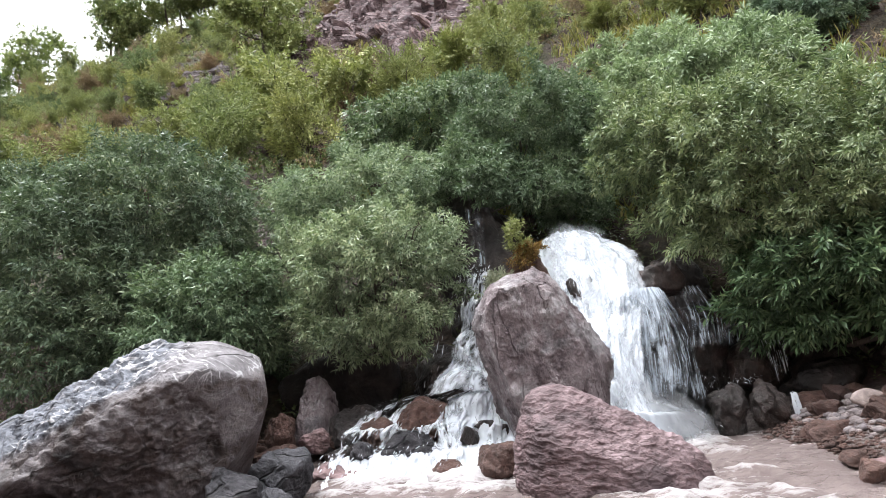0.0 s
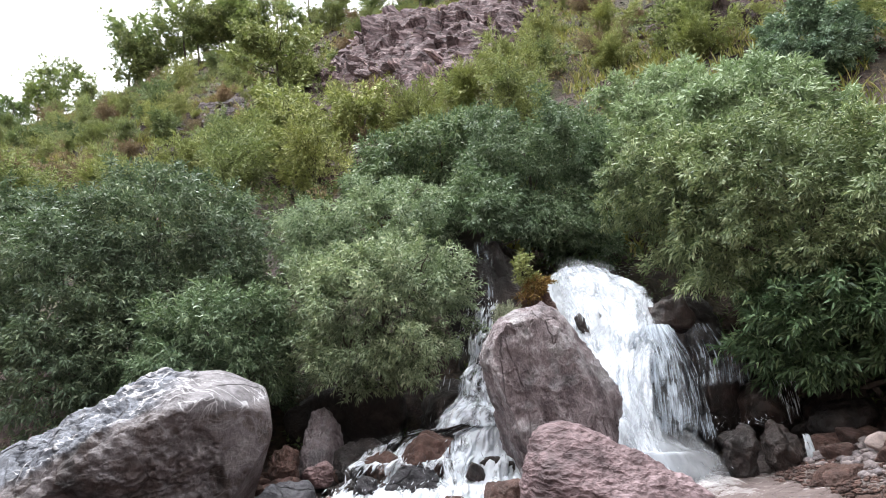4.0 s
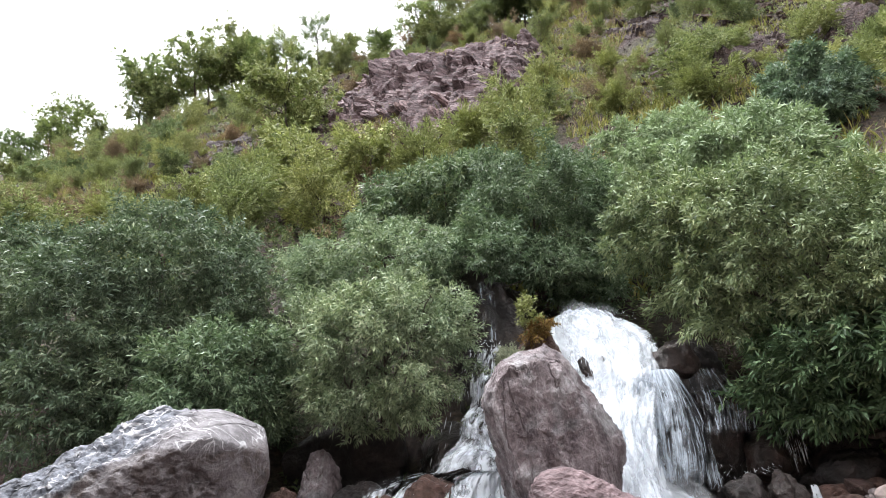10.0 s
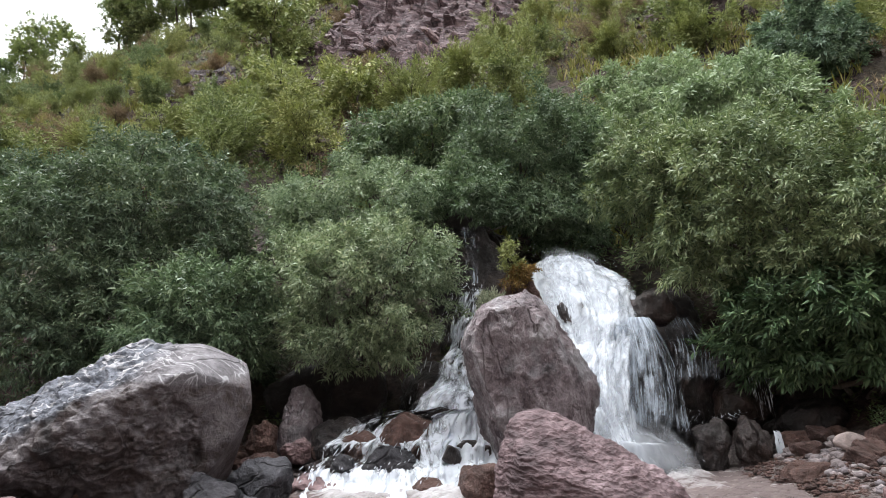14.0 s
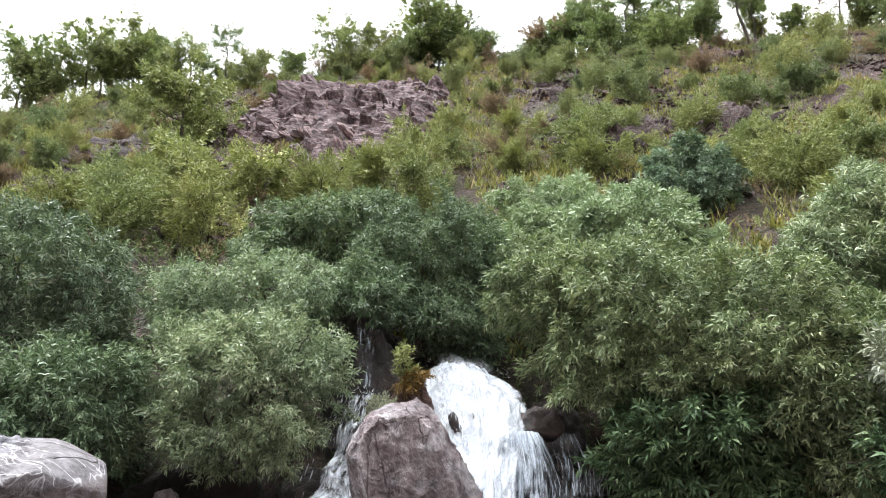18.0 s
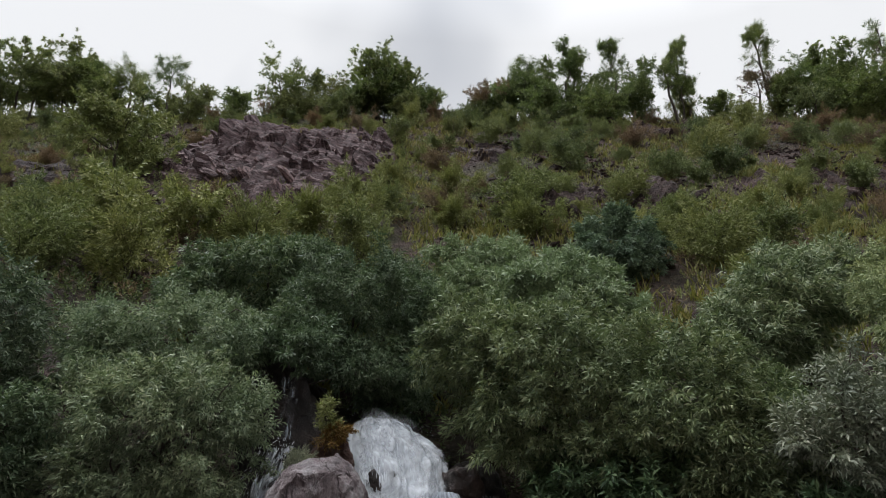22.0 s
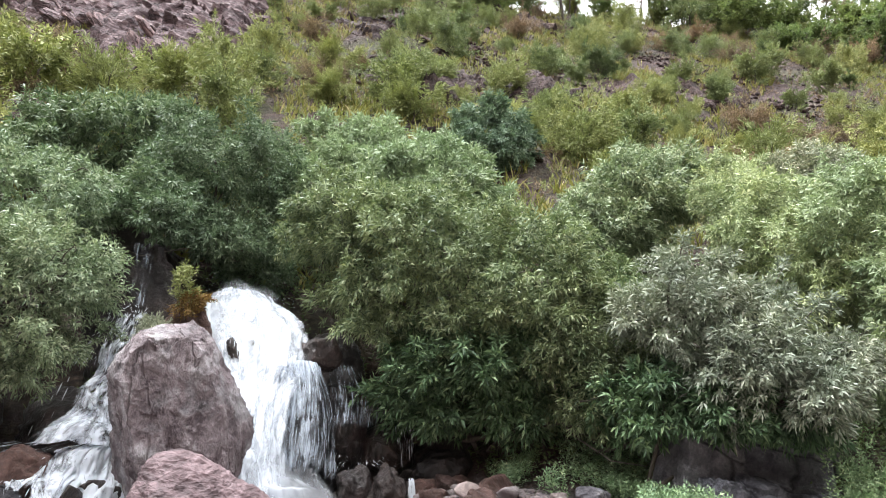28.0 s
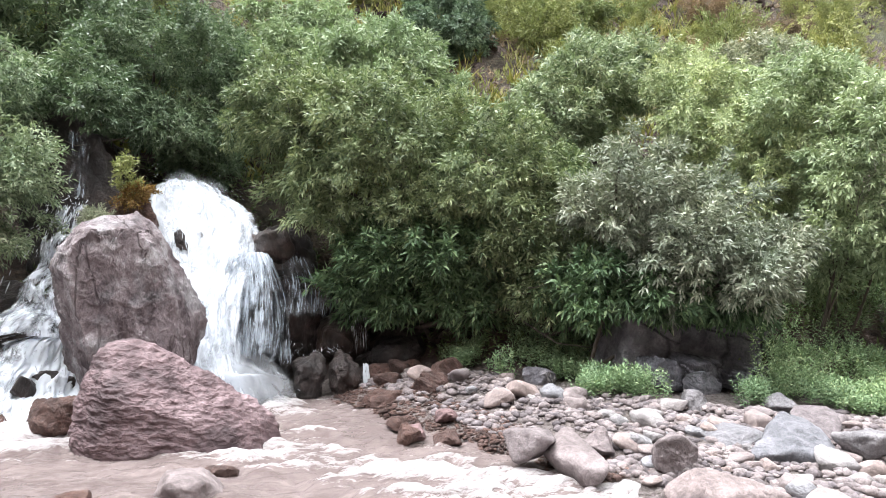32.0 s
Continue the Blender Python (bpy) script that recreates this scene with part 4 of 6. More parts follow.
MAIN_L = [(1.66, 11.1, 3.08), (1.42, 10.7, 2.76), (1.42, 10.2, 2.23), (1.5, 9.7, 1.61), (1.6, 9.3, 1.13), (1.6, 9.0, 0.63), (1.55, 8.6, -0.1)]
MAIN_R = [(2.34, 11.1, 3.0), (2.8, 10.7, 2.78), (3.1, 10.2, 2.46), (3.0, 9.75, 1.98), (2.66, 9.3, 1.32), (2.55, 9.0, 0.66), (2.8, 8.6, -0.1)]
DOME_L = [(2.5, 9.72, 1.98), (2.4, 9.42, 1.6), (2.28, 9.15, 0.95), (2.15, 8.8, -0.08)]
DOME_R = [(3.08, 9.55, 1.86), (3.3, 9.35, 1.4), (3.34, 9.12, 0.8), (3.3, 8.85, 0.0)]
FAN_L = [(3.2, 9.75, 2.02), (3.2, 9.5, 1.5), (3.05, 9.25, 0.75)]
FAN_R = [(3.82, 9.75, 1.88), (4.06, 9.55, 1.5), (4.02, 9.3, 0.72)]
waterfall("white main waterfall plunging beside the tall boulder",
          [("water_body", sheet(MAIN_L, MAIN_R, 170, 90, 0.2, 0.1, 2.0, soft_edges(0.5, 0.14)), FOAM)]
          + [("water_veil", sheet([(x - 0.04, y - 0.12 * k, z + 0.05) for x, y, z in MAIN_L], [(x + 0.05, y - 0.12 * k, z + 0.05) for x, y, z in MAIN_R], 130, 70, 0.22, 0.14, 4.0 + k, soft_edges(0.02, 0.2)), FOAM) for k in (0.6, 1.1)]
          + [("mist", sheet([(1.45, 10.9 - 0.1 * k, 3.45), (1.5, 10.7 - 0.1 * k, 3.0), (1.6, 10.4 - 0.1 * k, 2.6)], [(2.45, 10.9 - 0.1 * k, 3.3), (2.9, 10.7 - 0.1 * k, 2.95), (3.0, 10.4 - 0.1 * k, 2.6)], 24, 30, 0.05, 0.1, 30.0 + k, soft_edges(0.05, 0.4, 0.4, -0.6)), MIST) for k in range(2)]
          + [("mist", sheet([(1.65, 8.8 - 0.12 * k, 0.9 - 0.2 * k), (1.6, 8.7 - 0.12 * k, 0.4), (1.6, 8.6 - 0.12 * k, -0.3)], [(2.9, 8.85 - 0.12 * k, 0.8 - 0.2 * k), (3.3, 8.75 - 0.12 * k, 0.4), (3.55, 8.65 - 0.12 * k, -0.3)], 24, 30, 0.05, 0.12, 20.0 + k, soft_edges(0.42, 0.42, 0.34, -0.6)), MIST) for k in range(3)],
          [ribbons(rng, ((1.6, 10.6, 2.9), (2.7, 10.5, 2.7)), ((1.8, 8.75, 0.05), (2.5, 8.75, 0.05)), 260, 0.006, 0.05, 0.75, 0.14, (0.1, 0.97)),
           ribbons(rng, ((1.5, 10.9, 3.05), (2.6, 10.8, 3.0)), ((1.4, 10.4, 3.2), (2.9, 10.4, 2.9)), 160, 0.006, 0.04, 1.0, 0.09, (0.0, 0.9)),
           ribbons(rng, ((1.9, 8.9, 0.35), (3.1, 8.95, 0.3)), ((1.8, 8.3, 0.02), (3.1, 8.4, 0.02)), 150, 0.004, 0.07, 1.0, 0.12)])
waterfall("thin curtain of water strands over rounded black rocks",
          [("water_veil", sheet(DOME_L, DOME_R, 90, 70, 0.26 + 0.05 * k, 0.05, 6.0 + k, (lambda k: lambda w, t: -0.5 + min(1.0, w / 0.05, (1 - w) / 0.08, (1.06 - t) / 0.3) * (0.59 - 0.04 * k + 0.1 * (1 - w) ** 2 + 0.1 * math.exp(-(t / 0.12) ** 2) - 0.08 * hump(t)))(k)), STRAND) for k in range(3)]
          + [("water_veil", sheet(FAN_L, FAN_R, 70, 60, 0.14 + 0.05 * k, 0.05, 12.0 + k, lambda w, t: -0.5 + min(1.0, w / 0.1, (1 - w) / 0.06, (1.02 - t) / 0.3) * (0.44 + 0.08 * math.exp(-(t / 0.15) ** 2) + 0.1 * t)), STRAND) for k in range(2)],
          [ribbons(rng, ((4.2, 9.2, 1.2), (4.45, 9.2, 1.2)), ((4.2, 9.0, 0.5), (4.5, 9.0, 0.5)), 50, 0.004, 0.2, 0.8, 0.02, (0.0, 0.7)),
           ribbons(rng, ((4.24, 8.72, 0.5), (4.3, 8.72, 0.5)), ((4.2, 8.5, 0.0), (4.3, 8.5, 0.0)), 90, 0.01, 0.3, 0.7, 0.015, (0.0, 0.8)),
           ribbons(rng, ((3.3, 9.2, 0.75), (4.1, 9.2, 0.72)), ((3.2, 8.95, 0.6), (4.1, 8.9, 0.6)), 70, 0.004, 0.2, 1.0, 0.06)])
waterfall("narrow dark upper fall in a wet cleft",
          [("water_veil", sheet([(0.28, 10.3, 3.6), (0.32, 10.25, 3.2), (0.3, 10.2, 2.45)], [(0.72, 10.3, 3.6), (0.76, 10.25, 3.1), (0.72, 10.2, 2.45)], 60, 40, 0.06, 0.06, 40.0 + k, soft_edges(-0.03, 0.3, 0.14)), STRAND) for k in range(2)],
          [ribbons(rng, ((0.3, 10.1, 2.6), (0.75, 10.1, 2.6)), ((0.1, 9.8, 2.3), (0.6, 9.7, 2.3)), 90, 0.004, 0.14, 0.9, 0.07)])
waterfall("white cascade running down to a stepped weir",
          [("water_body", sheet([(0.25, 10.1, 2.5), (0.16, 9.95, 2.1), (0.06, 9.82, 2.0), (0.05, 9.7, 1.62), (-0.15, 9.5, 1.5), (-0.2, 9.42, 1.16), (-0.5, 9.25, 1.02), (-0.6, 9.2, 0.82)], [(0.66, 10.0, 2.45), (0.6, 9.75, 2.05), (0.62, 9.6, 1.95), (0.64, 9.5, 1.6), (0.7, 9.35, 1.45), (0.74, 9.2, 1.1), (0.8, 9.05, 0.98), (0.82, 8.95, 0.78)], 90, 60, 0.08, 0.2, 50.0 + k, (lambda k: lambda w, t: -0.45 + min(1.0, w / 0.22, (1 - w) / 0.12) ** 0.7 * (0.53 - 0.06 * k) * (0.84 + 0.18 * t))(k), 0.07), TORN) for k in range(2)]
          + [("water_veil", sheet([(-0.75, 9.6, 1.35), (-0.78, 9.55, 0.75)], [(-0.5, 9.6, 1.35), (-0.45, 9.55, 0.75)], 30, 20, 0.02, 0.03, 55.0, soft_edges(-0.08, 0.4, 0.3)), STRAND)]
          + [("water_body", sheet([(-0.62, 9.4, 0.85), (-1.3, 9.2, 0.74), (-1.45, 9.12, 0.52), (-1.62, 8.8, 0.47), (-1.68, 8.72, 0.26), (-1.75, 8.4, 0.2), (-1.75, 8.3, 0.06), (-1.75, 7.9, -0.02), (-1.6, 7.5, -0.2)],
                                  [(0.85, 9.05, 0.84), (0.84, 8.86, 0.78), (0.84, 8.78, 0.5), (0.84, 8.55, 0.44), (0.82, 8.47, 0.24), (0.82, 8.2, 0.2), (0.82, 8.12, 0.05), (0.8, 7.75, -0.02), (0.8, 7.3, -0.2)], 120, 120, 0.02, 0.14, 60.0 + k, (lambda k: lambda w, t: -0.5 + min(1.0, w / 0.06, (1 - w) / 0.04) * (0.47 - 0.04 * k + 0.2 * smooth_step(w, 0.5, 0.75) + 0.3 * smooth_step(t, 0.5, 0.8) + 0.14 * math.exp(-((t - 0.3) / 0.08) ** 2)))(k), 0.06), TORN) for k in range(2)],
          [ribbons(rng, ((0.2, 10.1, 2.2), (0.5, 10.0, 2.2)), ((-0.35, 9.3, 0.85), (0.7, 9.1, 0.85)), 120, 0.005, 0.08, 0.8, 0.05, (0.0, 0.95)),
           ribbons(rng, ((-1.1, 9.05, 0.72), (0.8, 8.95, 0.76)), ((-1.5, 8.6, 0.3), (0.8, 8.4, 0.3)), 70, 0.005, 0.12, 0.8, 0.04, (0.0, 0.9)),
           ribbons(rng, ((-1.6, 8.5, 0.36), (0.8, 8.3, 0.3)), ((-1.75, 7.95, 0.0), (0.6, 7.7, 0.0)), 150, 0.006, 0.1, 0.8, 0.06, (0.0, 0.9))])


# ---- willows along the foot of the hill ----
def tree(name, label, category, lobes, roots, material, leaf=(0.115, 0.029), density=17, count=8, seed=1, droop=0.3, shoot=0.13, limb=0.05, group="", clump=0.34, twigs=5, spikes=()):
    """Roots are the feet of its stems; each stem reaches into a mass of the crown."""
    rng = np.random.default_rng(seed)
    root = np.array(roots[0], float)
    ob = tagged(new(name), label, category, group)
    ob.matrix_basis = pose(*root)
    lobes = [(np.array(c) - root, np.array(r)) for c, r in lobes]
    base, axis = lobe_sprigs(rng, lobes, density, seed, clump)
    for a, e in spikes:
        line = np.linspace(np.array(a, float) - root, np.array(e, float) - root, 5) + rng.normal(size=(5, 3)) * 0.04
        p, w = along_boughs(rng, line[:-1], line[1:] + 0.12 * (line[1:] - line[:-1]), 16, 0.16)
        base, axis = np.concatenate([base, p]), np.concatenate([axis, w])
        v, f = tube(line, np.linspace(0.02, 0.005, 5), 5)
        part("branch", mesh_of("branch", v, f, BARK, True), ob)
    v, f = sprigs(rng, base, axis, leaf[0], leaf[1], count, shoot, droop)
    part("crown", mesh_of("crown", v, f, material), ob)
    for i, (c, r) in enumerate(lobes):
        foot = np.array(roots[i % len(roots)], float) - root
        top = c + np.array((0, 0, 0.25 * r[2]))
        knee = np.array((*(foot * 0.7 + top * 0.3)[:2], foot[2] + 0.6 * (top[2] - foot[2])))
        t = np.linspace(0, 1, 8)[:, None]
        path = foot * (1 - t) ** 2 + 2 * knee * t * (1 - t) + top * t * t + np.cumsum(rng.normal(size=(8, 3)), 0) * 0.035 * np.sin(3.14 * t)
        v, f = tube(path, np.linspace(limb, limb * 0.3, 8))
        trunk = part("trunk", mesh_of("trunk", v, f, BARK, True), ob)
        for _ in range(twigs):
            e = c + unit(rng.normal(size=3) + np.array((0, -0.2, 0.5))) * r * 0.92
            v, f = tube(limb_path(rng, path[int(rng.integers(4, 8))], e, 0.4, 5), np.linspace(limb * 0.3, limb * 0.07, 5), 5)
            part("branch", mesh_of("branch", v, f, BARK, True), trunk)
    return ob


W = "willows at the foot of the hill"
tree("willow", "dark green willow thicket beside the great grey boulder", "willow",
     [((-4.97, 11.2, 4.1), (1.95, 1.5, 1.35)), ((-6.0, 10.1, 3.0), (1.5, 1.3, 1.5)), ((-4.4, 10.9, 2.95), (1.65, 1.2, 1.2)), ((-6.0, 9.6, 1.9), (1.2, 1.0, 1.0)), ((-5.0, 10.0, 1.95), (1.2, 0.9, 0.9)), ((-7.9, 11.6, 4.3), (1.2, 1.2, 1.2)), ((-3.4, 10.9, 1.9), (0.9, 0.7, 1.0))],
     [(-5.0, 11.0, 0.7), (-6.0, 10.4, 0.6), (-4.2, 11.0, 0.6)], WILLOW_SHADE, seed=101, group=W)
tree("willow", "low grey-green willow bush behind the boulder", "willow",
     [((-3.6, 9.45, 2.25), (0.95, 0.8, 0.85)), ((-3.9, 9.2, 1.85), (0.7, 0.6, 0.5)), ((-2.9, 9.5, 1.8), (0.6, 0.55, 0.6)), ((-2.9, 9.7, 2.4), (0.6, 0.5, 0.6))],
     [(-3.4, 9.9, 0.6), (-3.1, 9.9, 0.6)], WILLOW, seed=102, group=W)
tree("willow", "rounded grey-green willow overhanging the cascade", "willow",
     [((-0.96, 9.6, 2.55), (1.35, 1.0, 1.05)), ((-1.5, 9.7, 1.95), (0.95, 0.7, 0.7)), ((-0.55, 9.8, 2.75), (0.55, 0.7, 0.9)), ((-2.2, 9.95, 2.75), (0.7, 0.7, 0.8)), ((-0.55, 9.65, 1.9), (0.5, 0.5, 0.5)), ((-1.15, 9.5, 2.9), (0.7, 0.6, 0.6))],
     [(-1.2, 10.4, 1.0), (-1.7, 10.4, 1.0)], WILLOW_PALE, leaf=(0.095, 0.022), density=24, seed=103, group=W)
tree("willow", "grey-green willow on the bank above the cascade", "willow",
     [((-1.18, 11.2, 4.0), (1.8, 1.2, 0.85)), ((-2.04, 11.0, 3.5), (1.0, 0.9, 0.75)), ((-0.3, 11.3, 4.0), (0.5, 0.7, 0.65)), ((-0.9, 11.0, 3.3), (1.0, 0.8, 0.7))],
     [(-1.2, 11.8, 2.2), (-0.6, 11.8, 2.4)], WILLOW_PALE, leaf=(0.1, 0.024), density=22, seed=104, group=W)
tree("willow", "dark willow leaning over the head of the falls", "willow",
     [((1.63, 12.5, 5.15), (1.65, 1.3, 1.4)), ((0.95, 12.1, 4.55), (0.7, 0.7, 0.45)), ((2.1, 12.0, 4.1), (0.85, 0.8, 0.75)), ((2.72, 13.3, 5.8), (1.0, 0.9, 0.95)), ((2.6, 12.0, 3.6), (0.8, 0.7, 0.6)), ((0.6, 10.8, 4.05), (0.78, 0.55, 0.38)), ((0.7, 11.3, 4.5), (0.8, 0.7, 0.4)), ((1.55, 11.4, 3.95), (0.9, 0.6, 0.42))],
     [(1.7, 13.0, 3.4), (2.3, 13.0, 3.4)], WILLOW_DARK, seed=105, group=W)
tree("willow", "grey-green willow higher on the slope", "willow",
     [((-0.06, 14.5, 6.3), (1.7, 1.2, 1.0)), ((-1.2, 14.2, 5.6), (1.0, 0.8, 0.7)), ((0.9, 14.6, 6.6), (0.9, 0.8, 0.7))],
     [(0.0, 14.9, 4.6)], WILLOW, seed=106, group=W, leaf=(0.17, 0.032), clump=0.36)
tree("willow", "great spreading willow overhanging the bank beside the main fall", "willow",
     [((3.55, 10.4, 4.2), (1.2, 1.0, 1.05)), ((4.78, 9.3, 3.55), (1.8, 1.3, 1.55)), ((6.0, 8.4, 3.2), (1.75, 1.3, 1.45)), ((3.75, 9.95, 3.15), (0.75, 0.7, 0.7)), ((6.6, 7.7, 2.5), (1.3, 1.1, 1.25)), ((4.4, 9.5, 2.3), (0.5, 0.5, 0.5))],
     [(4.8, 9.7, 0.9), (5.9, 8.9, 0.7), (4.3, 9.9, 0.9), (6.5, 8.3, 0.6)], WILLOW, seed=107, leaf=(0.12, 0.027), density=21, limb=0.07, group=W)
tree("willow", "deep green broad-leaved willow hanging over the dark bank", "willow",
     [((5.15, 9.0, 1.9), (1.6, 0.9, 0.8)), ((4.75, 9.15, 2.1), (0.9, 0.8, 0.8)), ((4.7, 9.3, 1.5), (0.8, 0.5, 0.5)), ((5.9, 8.4, 1.5), (0.9, 0.6, 0.5)), ((5.7, 8.3, 2.1), (1.2, 0.8, 0.8)), ((6.7, 7.2, 1.8), (0.9, 0.8, 0.65)), ((7.3, 5.95, 1.72), (0.85, 0.55, 0.5)), ((8.05, 5.45, 1.62), (0.7, 0.45, 0.36)), ((6.6, 6.5, 1.7), (0.75, 0.55, 0.55))],
     [(5.0, 9.5, 0.8), (6.3, 8.3, 0.6), (5.6, 9.0, 0.7)], WILLOW_DEEP, seed=117, leaf=(0.15, 0.038), density=15, group=W)
tree("willow", "silvery willow with long leaning branches over the bank", "willow",
     [((7.25, 6.5, 2.8), (1.3, 1.0, 0.95)), ((7.6, 5.7, 2.25), (1.05, 0.8, 0.8)), ((7.95, 5.2, 2.0), (0.7, 0.6, 0.5)), ((8.3, 5.4, 2.1), (0.6, 0.5, 0.45)), ((8.75, 5.3, 2.5), (0.6, 0.45, 0.4)), ((8.0, 5.9, 2.9), (0.7, 0.6, 0.5))],
     [(6.57, 6.6, 0.5), (6.99, 6.6, 0.5), (7.5, 6.5, 0.6)], WILLOW_SILVER, seed=108, limb=0.032, group=W,
     spikes=[((6.5, 6.2, 2.9), (6.65, 6.0, 3.8)), ((7.0, 6.2, 2.85), (7.62, 6.0, 3.79)), ((7.2, 6.2, 2.9), (7.3, 6.1, 3.7)), ((7.6, 6.1, 2.7), (8.65, 6.0, 3.74)), ((7.7, 5.8, 2.6), (8.3, 5.8, 3.35)), ((7.7, 5.8, 2.5), (8.75, 5.4, 3.23)), ((8.3, 5.7, 2.3), (9.4, 5.4, 2.89)), ((8.2, 5.5, 2.1), (9.3, 5.3, 2.3)), ((8.0, 5.5, 2.0), (8.9, 5.2, 1.9))])
tree("willow", "light green willow on the slope above the great one", "willow",
     [((5.9, 11.8, 5.7), (1.85, 1.1, 1.1)), ((5.3, 14.0, 6.9), (1.8, 1.1, 0.95)), ((3.35, 12.2, 5.4), (0.55, 0.5, 0.45)), ((4.4, 12.6, 5.9), (1.1, 0.9, 0.8))],
     [(5.8, 12.2, 3.6), (5.5, 14.4, 5.6), (4.4, 12.9, 4.3)], WILLOW_LIGHT, seed=109, leaf=(0.17, 0.032), clump=0.36, group=W)
tree("round_bush", "round dark blue-green bush on the open slope", "bush",
     [((8.93, 15.0, 8.6), (1.3, 1.1, 1.25)), ((9.7, 15.1, 8.2), (0.75, 0.7, 0.8)), ((8.3, 15.0, 8.1), (0.75, 0.7, 0.8))],
     [(8.95, 15.4, 7.0)], ROUND_LEAF, seed=110, leaf=(0.15, 0.038), density=24, clump=0.36)
tree("willow", "grey-green willow on the lower slope", "willow",
     [((9.0, 9.6, 5.5), (1.5, 1.1, 1.1)), ((10.25, 9.6, 6.4), (0.65, 0.6, 0.75)), ((8.2, 9.4, 4.8), (1.0, 0.8, 0.8))],
     [(9.0, 10.0, 3.3)], WILLOW_PALE, seed=111, leaf=(0.16, 0.03), clump=0.34, group=W)
tree("willow", "light green willow stand on the lower slope", "willow",
     [((10.7, 7.6, 4.8), (1.8, 1.2, 1.25)), ((10.3, 6.4, 3.8), (1.3, 1.1, 1.5)), ((10.95, 8.9, 5.9), (1.2, 0.9, 0.85)), ((12.4, 7.0, 5.0), (1.4, 1.2, 1.3)), ((10.0, 7.6, 3.6), (0.9, 0.9, 1.1))],
     [(10.5, 7.6, 2.3), (10.3, 6.7, 1.8)], WILLOW_LIGHT, seed=112, limb=0.03, group=W)
tree("willow", "grey willow bush higher on the slope", "willow",
     [((14.5, 9.0, 6.9), (1.5, 1.0, 0.8)), ((13.2, 9.4, 6.6), (0.9, 0.8, 0.7))], [(14.3, 9.3, 5.6)], WILLOW_SILVER, seed=113, leaf=(0.17, 0.034), clump=0.36, group=W)
tree("willow", "light green willow standing in the bank's herbs", "willow",
     [((10.4, 4.9, 3.0), (1.1, 1.0, 1.1)), ((10.49, 5.9, 4.8), (1.25, 1.0, 1.0)), ((10.1, 4.8, 3.8), (1.0, 0.9, 1.2)), ((10.9, 4.2, 3.1), (1.1, 1.0, 1.2)), ((10.3, 5.5, 2.35), (0.7, 0.6, 0.55)), ((10.9, 6.2, 2.6), (0.8, 0.7, 0.6))],
     [(9.9, 5.4, 0.7), (10.4, 5.3, 0.8)], WILLOW_LIGHT, seed=114, limb=0.024, group=W)


# ---- stones of the banks ----
def stone_mesh(seed, radii, material, cuts=3):
    rng = np.random.default_rng(seed)
    return rock_mesh("stone", sphere_points(rng, 13, radii), material, seed, cuts, 0.07 * min(radii), 2.2 / max(radii), 9, 0.16, 20, 0.02 * min(radii), (0.2, 0.3, 0.9), 2.0 / max(radii))


